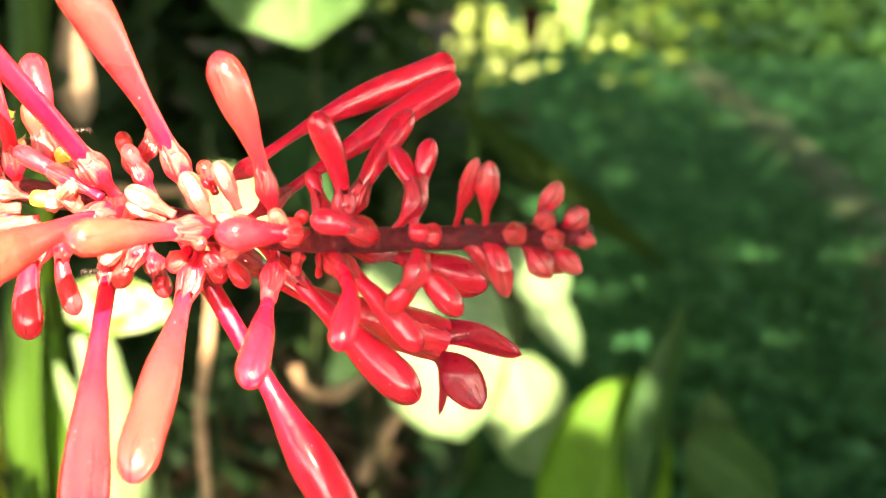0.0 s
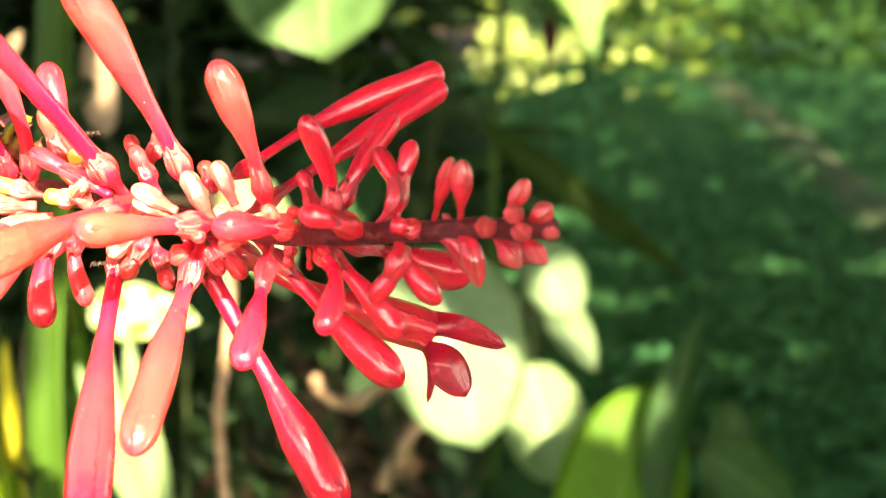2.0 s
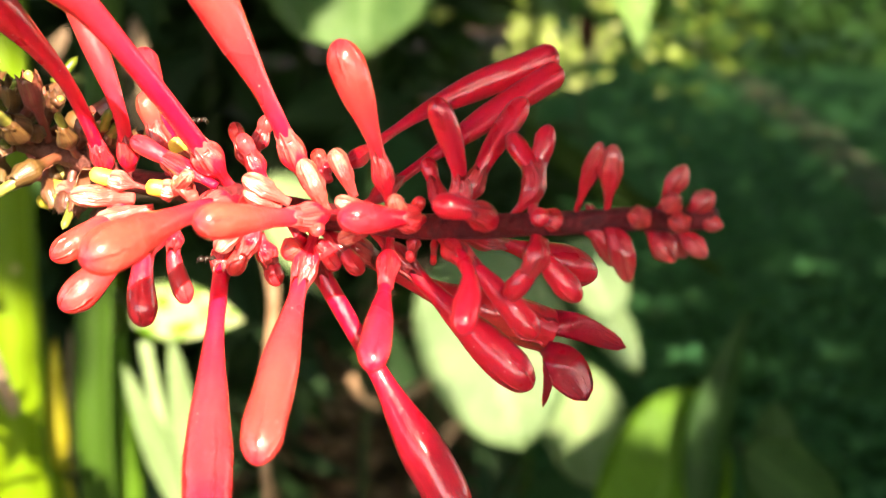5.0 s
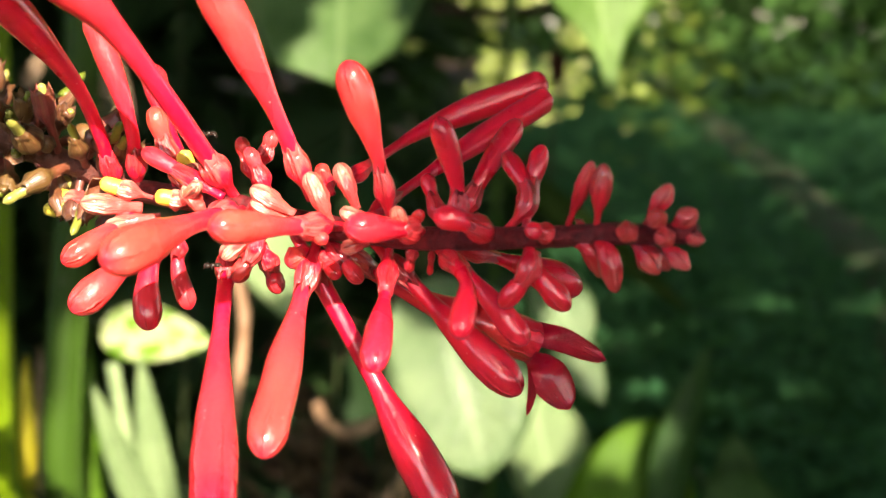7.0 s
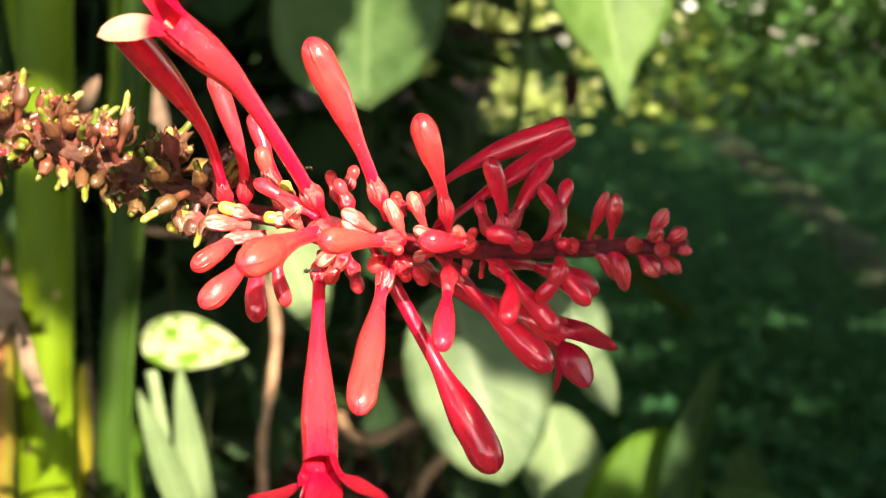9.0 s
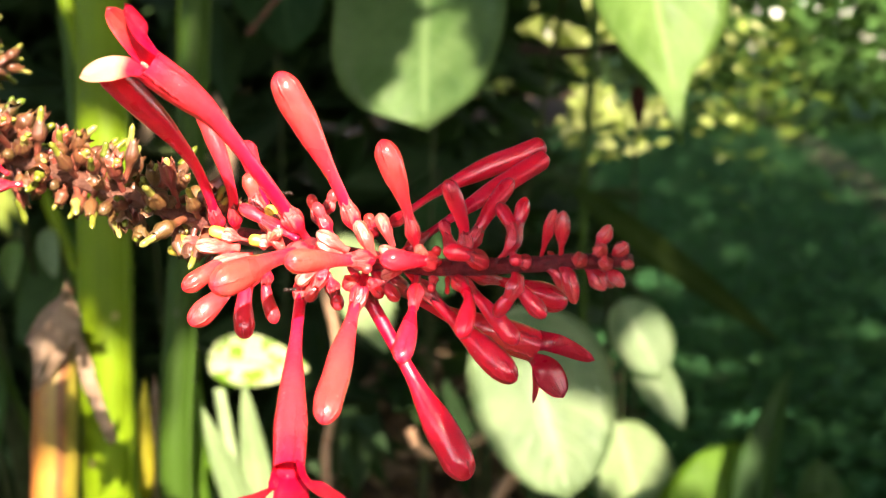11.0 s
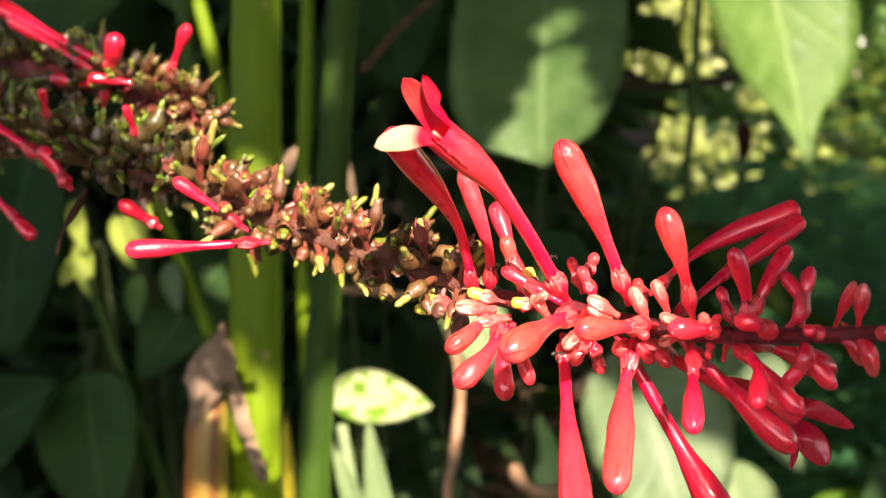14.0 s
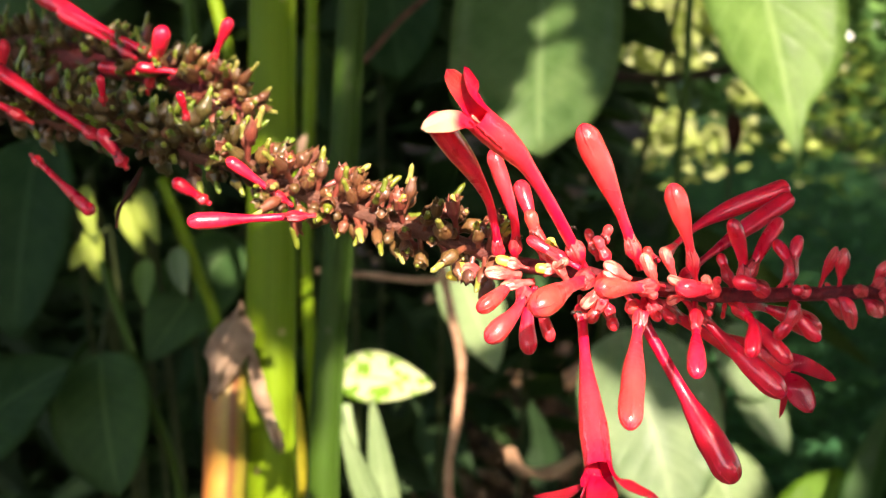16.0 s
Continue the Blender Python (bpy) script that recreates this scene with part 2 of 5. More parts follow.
LEAF_BROAD = leaf_material("leaf_broad", (0.085, 0.185, 0.050), (0.18, 0.30, 0.105), (0.22, 0.34, 0.14), 0.25, (0.2, 0.4, 0.06), 0.48, spec=0.6)
LEAF_FRESH = leaf_material("leaf_fresh", (0.11, 0.225, 0.045), (0.22, 0.37, 0.10), (0.30, 0.44, 0.16), 0.35, (0.25, 0.45, 0.05), 0.48, spec=0.5)
LEAF_BRIGHT = leaf_material("leaf_bright", (0.085, 0.20, 0.015), (0.16, 0.32, 0.030), (0.24, 0.40, 0.07), 0.40, (0.32, 0.55, 0.02))
# leaflet green paled to lime, with the glare of the sun painted in
LEAF_LIME_GLARE = leaf_material("leaf_lime_glare", (0.28, 0.38, 0.06), (0.44, 0.52, 0.13), (0.50, 0.56, 0.20), 0.40, (0.50, 0.60, 0.05))
LEAF_YELLOW = leaf_material("leaf_yellow", (0.30, 0.30, 0.020), (0.48, 0.42, 0.035), (0.50, 0.45, 0.10), 0.35, (0.60, 0.50, 0.03))
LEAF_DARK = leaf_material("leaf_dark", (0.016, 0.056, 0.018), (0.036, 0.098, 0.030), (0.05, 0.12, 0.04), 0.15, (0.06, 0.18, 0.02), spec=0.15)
LEAF_VAR = leaf_material("leaf_variegated", (0.15, 0.34, 0.025), (0.25, 0.46, 0.045), (0.42, 0.58, 0.14), 0.35, (0.35, 0.60, 0.05), white=(0.70, 0.74, 0.46))
DEAD = plain_material("dead_leaf", (0.030, 0.010, 0.006), (0.085, 0.028, 0.016), 120, 0.8, 0.5, 0.001, 0.2)
LEAF_OLIVE = leaf_material("leaf_olive", (0.022, 0.048, 0.008), (0.045, 0.080, 0.014), (0.06, 0.10, 0.03), 0.2, (0.10, 0.20, 0.02), 0.75, spec=0.12)
DRY = plain_material("dry_husk", (0.27, 0.175, 0.11), (0.46, 0.33, 0.23), 170, 0.8, 0.6, 0.0015, 0.2)
STALK = stalk_material("stalk_green", (0.080, 0.145, 0.004), (0.135, 0.210, 0.007), (0.30, 0.25, 0.10))
STALK_DARK = stalk_material("stalk_dark", (0.022, 0.056, 0.006), (0.040, 0.086, 0.010), (0.08, 0.09, 0.04))
VINE = plain_material("vine_bark", (0.22, 0.12, 0.065), (0.42, 0.26, 0.16), 160, 0.8, 0.6, 0.001, 0.2)
VINE_DARK = plain_material("twig_brown", (0.060, 0.026, 0.016), (0.14, 0.065, 0.040), 160, 0.8, 0.6, 0.001, 0.2)
LEAF_STALK = plain_material("leaf_stalk", (0.016, 0.026, 0.008), (0.040, 0.055, 0.016), 120, 0.7, 0.4, 0.001, 0.2)
BARK_DARK = plain_material("bark_dark", (0.012, 0.010, 0.006), (0.045, 0.030, 0.018), 60, 0.9, 0.7, 0.003, 0.2)


# ---------------------------------------------------------------- building helpers
ROOT = {}


def thing(name, at, label, category, group="", kind=""):
    ob = new(name)
    ob.empty_display_size = 0.01
    ob.location = at
    ROOT[ob] = Vector(at)
    return tagged(ob, label, category, group, kind)


def mesh_of(name, bm, material, offset=None):
    if offset is not None:
        bmesh.ops.translate(bm, verts=bm.verts, vec=-offset)
    me = bpy.data.meshes.new(name)
    bm.to_mesh(me)
    bm.free()
    me.materials.append(material)
    me.polygons.foreach_set("use_smooth", [True] * len(me.polygons))
    return me


def part(name, bm, material, parent, label=""):
    """Links a bmesh, given in world metres, as one mesh under a thing or a part of it."""
    at = ROOT[parent]
    ob = new(name, mesh_of(name, bm, material, at))
    ob.parent = parent
    ROOT[ob] = at
    return tagged(ob, label)


def own(name, bm, material, at, label, category, group="", kind=""):
    """A thing that is one mesh, with its origin at a given place."""
    ob = new(name, mesh_of(name, bm, material, Vector(at)))
    ob.location = at
    return tagged(ob, label, category, group, kind)


def curve(pts, n):
    """n + 1 places along a smooth line through the given points."""
    pts = [Vector(p) for p in pts]
    if len(pts) == 2:
        return [pts[0].lerp(pts[1], i / n) for i in range(n + 1)]
    ext = [2 * pts[0] - pts[1], *pts, 2 * pts[-1] - pts[-2]]
    out, m = [], len(pts) - 1
    for i in range(n + 1):
        s = min(i / n * m, m - 1e-6)
        j = int(s)
        t = s - j
        a, b, c, d = ext[j:j + 4]
        ab, bc, cd = (b - a).length, (c - b).length, (d - c).length
        m1, m2 = (c - a) * (bc / (ab + bc)), (d - b) * (bc / (bc + cd))
        h = t * t * (3 - 2 * t)
        out.append(b * (1 - h) + c * h + m1 * (t * (1 - t) ** 2) - m2 * (t * t * (1 - t)))
    return out


def loft(bm, line, radii, seg=14, tone=0.0, wob=0.0, seed=0.0, flat=1.0, lobes=0.0):
    """A tube along a line with a radius for each place on it, closed at both ends; u runs along, v round."""
    uvl = bm.loops.layers.uv.verify()
    tl = bm.verts.layers.float.get("tone") or bm.verts.layers.float.new("tone")
    n = len(line)
    up = Vector((0.13, 0.31, 0.94))
    rings = []
    for i, p in enumerate(line):
        d = (line[min(i + 1, n - 1)] - line[max(i - 1, 0)]).normalized()
        if abs(d.dot(up)) > 0.98:
            up = Vector((0.9, 0.1, 0.2))
        x = d.cross(up).normalized()
        y = x.cross(d).normalized()
        up = y
        ring = []
        for j in range(seg):
            a = 2 * math.pi * j / seg
            r = radii[i] * (1 + lobes * (0.3 + 1.2 * (i / n) ** 2) * math.cos(5 * a))
            if wob:
                r *= 1 + wob * noise.noise(Vector((math.cos(a), math.sin(a), i * 0.35 + seed)))
            v = bm.verts.new(p + x * (math.cos(a) * r) + y * (math.sin(a) * r * flat))
            v[tl] = tone
            ring.append(v)
        rings.append(ring)
    for i in range(n - 1):
        for j in range(seg):
            f = bm.faces.new((rings[i][j], rings[i][(j + 1) % seg], rings[i + 1][(j + 1) % seg], rings[i + 1][j]))
            for lp, (uu, vv) in zip(f.loops, ((i, j), (i, j + 1), (i + 1, j + 1), (i + 1, j))):
                lp[uvl].uv = (uu / (n - 1), vv / seg)
    for ring, uu in ((rings[0][::-1], 0.0), (rings[-1], 1.0)):
        f = bm.faces.new(ring)
        for lp in f.loops:
            lp[uvl].uv = (uu, 0.5)
    return rings


def smooth(a, b, x):
    x = max(0.0, min(1.0, (x - a) / (b - a)))
    return x * x * (3 - 2 * x)


def blade(bm, base, tip, width, turn=0.0, droop=0.05, round_tip=0.0, drip=False, blunt=0.0, fold=0.12, n=14, m=8, thick=0.0004, seed=0.0, face=None, cup=0.0):
    """A leaf or petal: midrib from base to tip, both halves folded up a little, margin waving."""
    uvl = bm.loops.layers.uv.verify()
    tl = bm.verts.layers.float.get("tone") or bm.verts.layers.float.new("tone")
    base, tip = Vector(base), Vector(tip)
    d = tip - base
    length = d.length
    d.normalize()
    face = Vector(face) if face else Vector((0.05, -1.0, 0.35))
    side = d.cross(face).normalized()
    nor = side.cross(d).normalized()
    side, nor = side * math.cos(turn) + nor * math.sin(turn), nor * math.cos(turn) - side * math.sin(turn)
    grid = []
    for i in range(n + 1):
        u = i / n
        w = math.sin(math.pi * min(1.0, u ** 0.75 * 0.98 + 0.02)) ** 0.75
        if round_tip:
            w = (1 - round_tip) * w + round_tip * math.sqrt(max(0.0, 1 - (2 * u - 1) ** 2)) * (0.85 + 0.15 * u)
        if blunt:
            w = math.sqrt(max(0.0, 1 - abs(2 * u - 1) ** (2 + blunt)))
        if drip:
            w = math.sin(math.pi * u ** 0.72) ** 0.8 * (1 - 0.70 * smooth(0.66, 0.86, u)) if u < 1 else 0
        if i in (0, n):
            w = max(w, 0.02)
        mid = base + d * (length * u) - nor * (droop * length * (4 * (u - 0.4) ** 2 - 0.64))
        row = []
        for j in range(m + 1):
            v = 2 * j / m - 1
            wave = 0.05 * noise.noise(Vector((u * 4 + seed, v * 1.3, seed))) * abs(v)
            p = mid + side * (v * w * width / 2) + nor * (width * (fold * abs(v) * w + wave - cup * v * v * w))
            row.append(bm.verts.new(p))
        grid.append(row)
    faces = []
    for i in range(n):
        for j in range(m):
            f = bm.faces.new((grid[i][j], grid[i][j + 1], grid[i + 1][j + 1], grid[i + 1][j]))
            for lp, (a, b) in zip(f.loops, ((i, j), (i, j + 1), (i + 1, j + 1), (i + 1, j))):
                lp[uvl].uv = (a / n, b / m)
            faces.append(f)
    if thick:
        bmesh.ops.solidify(bm, geom=faces, thickness=thick)
    return grid


# ---------------------------------------------------------------- ground
def ground_material():
    k = Mat("ground", 0.9, 0.2)
    big, n, fine = k.noise(0.9, 4), k.noise(14, 5), k.noise(90, 5)
    grass = k.ramp(n, (0.3, (0.010, 0.040, 0.013)), (0.7, (0.026, 0.085, 0.024)))
    soil = k.ramp(fine, (0.3, (0.020, 0.012, 0.007)), (0.7, (0.075, 0.045, 0.026)))
    sep = k.node("ShaderNodeSeparateXYZ")
    k.l.new(k.coords(), sep.inputs[0])
    # planted bed with bare soil on one side of a wavering line, turf on the other
    edge = k.math("ADD", k.math("SUBTRACT", sep.outputs[0], k.math("MULTIPLY", sep.outputs[1], 0.06)), k.math("MULTIPLY", big, 0.4))
    k.colour(k.mix(k.grey(edge, 0.0, 0.25), soil, grass))
    k.bump(fine, 0.8, 0.02)
    return k.m


bm = bmesh.new()
bmesh.ops.create_grid(bm, x_segments=60, y_segments=60, size=400)
for v in bm.verts:
    s = math.copysign(abs(v.co.x / 400) ** 2.2, v.co.x), math.copysign(abs(v.co.y / 400) ** 2.2, v.co.y)
    v.co.x, v.co.y = 400 * s[0], 400 * s[1]
    v.co.z = 0.05 * noise.noise(Vector((v.co.x * 0.3, v.co.y * 0.3, 0))) if v.co.length < 60 else 0
tagged(new("ground", mesh_of("ground", bm, ground_material())), "shaded ground, bare soil passing into turf", "ground", kind="structure")

# trodden path across the turf
PATH_MAT = plain_material("trodden_path", (0.045, 0.055, 0.030), (0.115, 0.105, 0.065), 12, 0.95, 0.6, 0.01, 0.1)
bm = bmesh.new()
line = curve([(0.55, 0.5, 0.06), (1.65, 3.7, 0.05), (1.95, 5.5, 0.05), (2.5, 9.5, 0.05), (3.5, 18.0, 0.05), (6.5, 40, 0.05)], 60)
rows = []
for i, p in enumerate(line):
    d = (line[min(i + 1, 60)] - line[max(i - 1, 0)]).normalized()
    sd = d.cross(Vector((0, 0, 1))).normalized()
    rows.append([bm.verts.new(p + sd * (q * (0.15 + 0.06 * noise.noise(Vector((i * 0.4, q, 3)))) * (1 + i * 0.02)) + Vector((0, 0, -0.06 * q * q))) for q in (-1, -0.5, 0, 0.5, 1)])
for a, b in zip(rows, rows[1:]):
    for j in range(4):
        bm.faces.new((a[j], a[j + 1], b[j + 1], b[j]))
tagged(new("path", mesh_of("path", bm, PATH_MAT)), "narrow trodden earth path through the turf", "path", kind="structure")


def foliage_material(name, a, b, c, share=0.3, through_col=(0.15, 0.35, 0.03), rough=0.7):
    k = Mat(name, rough, 0.15)
    col = k.ramp(k.island(), (0.0, a), (0.5, b), (1.0, c))
    n = k.noise(60, 3)
    col = k.mix(k.grey(n, 0.35, 0.75, 0.0, 0.35), col, tuple(x * 0.5 for x in a))
    k.colour(col)
    k.translucent(share, k.mix(0.4, col, through_col))
    return k.m


def scatter(name, count, place, size, material, label, category, seed, slim=0.45, lie=0.5, bend=0.25, shun=None):
    """Many small folded leaves in one mesh; place(rng) gives each its foot."""
    rng = random.Random(seed)
    verts, faces = [], []
    for _ in range(count):
        p = place(rng)
        if p is None:
            continue
        L = size * rng.uniform(0.6, 1.35)
        a = rng.uniform(0, 2 * math.pi)
        up = rng.uniform(-lie, 1.0)
        d = Vector((math.cos(a), math.sin(a), up)).normalized()
        s = d.cross(Vector((rng.uniform(-1, 1), rng.uniform(-1, 1), 0.6))).normalized() * (L * slim * 0.5)
        sag = Vector((0, 0, -bend * L))
        if shun and (shun(Vector(p) + d * L, 0.08 * L) or shun(Vector(p) + d * L * 0.5, 0.18 * L * slim)):
            continue
        b = len(verts)
        q = Vector(p)
        lift = d.cross(s).normalized() * (L * 0.06)
        verts += [q, q + d * L * 0.45 + s + lift + sag * 0.2, q + d * L * 0.5 + sag * 0.2, q + d * L * 0.45 - s + lift + sag * 0.2, q + d * L + sag]
        faces += [(b, b + 2, b + 1), (b, b + 3, b + 2), (b + 1, b + 2, b + 4), (b + 2, b + 3, b + 4)]
    me = bpy.data.meshes.new(name)
    me.from_pydata([tuple(v) for v in verts], [], faces)
    me.materials.append(material)
    return tagged(new(name, me), label, category, kind="stuff")


TURF = foliage_material("turf_leaf", (0.014, 0.066, 0.025), (0.026, 0.114, 0.041), (0.050, 0.155, 0.052), 0.25)
# near-black leaf tones: the deep shade is put into the colour
SHADE_PAINTED = foliage_material("shade_painted_leaf", (0.006, 0.016, 0.005), (0.013, 0.034, 0.010), (0.028, 0.058, 0.017), 0.15)
# yellow-green foliage paled well past leaf tone, sunlight put into the colour
SUN_PAINTED = foliage_material("sun_painted_leaf", (0.26, 0.36, 0.08), (0.42, 0.50, 0.17), (0.58, 0.62, 0.30), 0.4, (0.4, 0.5, 0.06))
PALE_BLADE = foliage_material("pale_blade", (0.10, 0.18, 0.02), (0.18, 0.27, 0.04), (0.26, 0.33, 0.07), 0.4, (0.4, 0.5, 0.06))
LITTER = foliage_material("litter_leaf", (0.04, 0.022, 0.012), (0.13, 0.075, 0.04), (0.30, 0.20, 0.12), 0.1, (0.3, 0.2, 0.1), 0.8)
CANOPY = foliage_material("canopy_leaf", (0.03, 0.09, 0.02), (0.05, 0.13, 0.03), (0.08, 0.17, 0.04), 0.12)


def off_path(x, y):
    c = 0.55 + (y - 0.5) * 0.34 if y < 3.7 else 1.65 + (y - 3.7) * 0.145
    return abs(x - c) > 0.13 + 0.004 * y


def turf_place(r):
    y = 1.3 + 12.0 * r.random() ** 1.6
    x = r.uniform(0.05 - 0.02 * y, 0.9 + 0.75 * y)
    h = 0.5 + 0.5 * noise.noise(Vector((x * 5, y * 5, 0))) + 0.4 * noise.noise(Vector((x * 14, y * 14, 4)))
    return (x, y, 0.015 + 0.11 * max(0.0, h) * r.random()) if off_path(x, y) or r.random() < 0.6 else None


scatter("turf", 80000, turf_place, 0.05, TURF, "dark green low turf of small leaves", "turf", 3, slim=0.35)


def litter_place(r):
    x, y = r.uniform(-1.6, 0.25), r.uniform(0.7, 3.0)
    return (x, y, 0.015 + 0.03 * r.random())


scatter("leaf_litter", 4000, litter_place, 0.07, LITTER, "dry brown fallen leaves on the soil", "leaf litter", 5, lie=0.9, slim=0.5)


def thicket_place(r):
    x = r.uniform(-1.7, 0.09)
    y = 0.98 + 0.9 * r.random() + 0.10 * noise.noise(Vector((x * 4, 1, 2)))
    z = 1.45 * r.random() ** 0.8
    if x > -0.30 and z < 0.45:
        return None
    if (x > 0.0 and z > 0.72) or (x > -0.5 and y > 1.5):
        return None
    return (x, y + 0.2, z)


scatter("thicket", 9000, thicket_place, 0.13, SHADE_PAINTED, "dense thicket of leaves, deep shade put into their near-black colour", "shrub", 7, slim=0.42, lie=0.9)


def lit_shrub_place(r):
    a, z = r.gauss(0, 0.6), r.gauss(0.25, 0.5)
    p = Vector((0.12 + 0.17 * a, 2.22 + 0.15 * r.gauss(0, 1), EYE + 0.18 * z))
    return p if noise.noise(Vector((p.x * 17, p.z * 17, 2.5))) > 0.08 else None


scatter("sunlit_shrub", 7800, lit_shrub_place, 0.030, SUN_PAINTED, "yellow-green shrub beyond the thicket, sunlight put into its pale colour", "shrub", 9, lie=0.9, slim=0.6)


def pale_grass_place(r):
    return (0.63 + 0.14 * r.gauss(0, 0.6), 3.1 + 0.15 * r.gauss(0, 1), EYE - 0.10 + 0.22 * r.gauss(0, 0.6))


scatter("pale_grass", 160, pale_grass_place, 0.06, PALE_BLADE, "pale sunlit grass blades beyond the turf", "grass", 10, lie=0.1, slim=0.14)


def far_hedge_place(r):
    return (r.uniform(-12, 26), r.uniform(24, 30), 9.5 * r.random())


scatter("far_hedge", 26000, far_hedge_place, 0.6, SHADE_PAINTED, "line of trees beyond the turf, shade put into the dark colour", "hedge", 11, lie=0.9, slim=0.5)

def mid_shrub_place(r):
    x = r.uniform(1.2, 12)
    return (x, r.uniform(12, 15), 4.6 * r.random())


scatter("green_shrubs", 6500, mid_shrub_place, 0.32, CANOPY, "green leafy shrubs beyond the turf", "shrub", 15, lie=0.9, slim=0.5)


# ring of shrubs out of view, added to dim sky light and reflections
def around_place(r):
    a = r.uniform(0, 2 * math.pi)
    d = r.uniform(4.0, 6.0)
    x, y = -0.5 + d * math.cos(a), d * math.sin(a)
    if y > 1.0 and x > -2.6:
        return None
    return (x, y, (1.5 if y < 0.5 else 2.4) * r.random())


scatter("surrounding_shrubs", 6000, around_place, 0.42, CANOPY, "unseen green shrubs added behind to cut sky light and reflections", "shrub", 12, lie=0.9, slim=0.55)

# ---------------------------------------------------------------- unseen tree overhead, its gaps cut to aim the sun
GAPS = [  # where sun falls: place in cm from the first eye, breadth in cm
    ((-21.0, 43.0, 4.0), 1.6), ((-4.8, 10.8, -0.9), 3.2), ((-3.1, 9.2, -3.8), 1.9), ((-8.6, 12.9, -1.2), 2.1), ((-5.4, 9.6, 1.2), 2.0), ((-6.4, 10.8, 1.4), 2.0),
    ((-6.8, 63.0, -3.0), 3.0), ((-6.4, 64.2, -0.3), 2.0), ((-6.3, 65.2, 1.8), 1.5), ((-6.4, 67.0, 4.4), 1.2), ((2.0, 61.8, -24.6), 3.6), ((7.5, 84, -32), 4.0), ((-14.0, 51, -16.3), 3.4),
    ((-16.2, 31.2, -10.9), 1.1), ((-16.7, 31.0, -16.0), 1.8), ((-16.2, 35.0, -4.0), 1.6),
    ((8.4, 68, -19.5), 2.0), ((7.5, 57, 3.5), 6.8), ((13.0, 70.7, -29.4), 1.9), ((19.2, 69, -25.5), 1.0), ((-34.6, 59.5, -9.6), 2.1), ((-10.6, 50.5, -17.0), 1.3), ((-10.6, 50.5, -13.5), 0.9),
    ((-13.3, 17.5, 1.6), 0.8), ((-11.6, 17.4, 1.9), 0.6), ((-16.0, 19.1, 2.4), 0.9), ((-15.2, 15.2, 0.5), 0.6),
    ((-11.8, 65.5, -14.5), 3.2), ((-15.3, 47.5, -20.5), 2.6), ((-15.8, 50, -23.5), 2.6), ((-20.6, 48, -22.5), 1.2), ((-17.0, 44.8, -2.7), 1.0), ((-19.1, 60.0, -5.1), 1.6), ((-8, 84, -37), 2.6), ((-14, 92, -40), 2.0), ((3, 100, -46), 2.0),
    ((11, 222, 3), 22.0), ((60, 310, -5), 15.0), ((380, 1300, 120), 110.0),
]
THIN = [((-17.0, 17.0, 0.2), 3.0), ((-14.5, 19.0, 1.4), 2.2)]  # where the leaves stand sparser


def in_gap(p, margin, places=GAPS):
    for c, rad in places:
        w = W(c) - p
        if (w - SUN_TO * w.dot(SUN_TO)).length < rad * 0.01 + margin:
            return True
    return False


# unseen leaf layer below the crown, added to block sun outside the gaps
def sun_mask_place(r):
    z = r.uniform(1.5, 1.8)
    p = Vector((r.uniform(-1.4, 0.75), r.uniform(-0.5, 1.9), 0.75)) + SUN_TO * ((z - 0.75) / SUN_TO.z)
    return None if in_gap(p, 0.004) or (in_gap(p, 0, THIN) and r.random() < 0.35) else p


def crown_place(r):
    y = r.uniform(-5.5, 18)
    p = Vector((r.uniform(-8, 3) + max(0.0, r.uniform(-4, 9)), y, r.uniform(2.9, 3.8)))
    if y < -0.8 and p.x < 1.9:
        return None
    if p.x < -0.5 and y < 2.2 and r.random() < 0.5:
        return None
    if y > 2.5 and p.x > 0.3 and r.random() < 0.12:
        return None
    return None if in_gap(p, 0.12) else p


def gap_edge_place(r):
    """Small unseen leaves added round the gaps to sharpen the edge of the sun."""
    c, rad = GAPS[r.randrange(len(GAPS) - 3)]
    side = SUN_TO.cross(Vector((0, 0, 1))).normalized()
    up = side.cross(SUN_TO)
    a, d = r.uniform(0, 2 * math.pi), 0.01 * (rad + 5.0 * r.random())
    p = W(c) + (side * math.cos(a) + up * math.sin(a)) * d
    p += SUN_TO * ((r.uniform(1.5, 1.62) - p.z) / SUN_TO.z)
    return None if in_gap(p, 0.0) else p


scatter("young_branch_leaves", 26000, gap_edge_place, 0.016, CANOPY, "unseen small leaves added to sharpen the sun gaps overhead", "tree crown", 16, slim=0.7, lie=0.5, bend=0.0, shun=in_gap)
scatter("low_branch_leaves", 30000, sun_mask_place, 0.055, CANOPY, "unseen leaf layer added overhead to mask the sun, with gaps", "tree crown", 13, slim=0.7, lie=0.5, bend=0.0, shun=in_gap)
scatter("overhead_tree_crown", 34000, crown_place, 0.34, CANOPY, "unseen leafy tree crown overhead, gaps cut for the sun", "tree crown", 14, slim=0.6, lie=0.5, shun=in_gap)

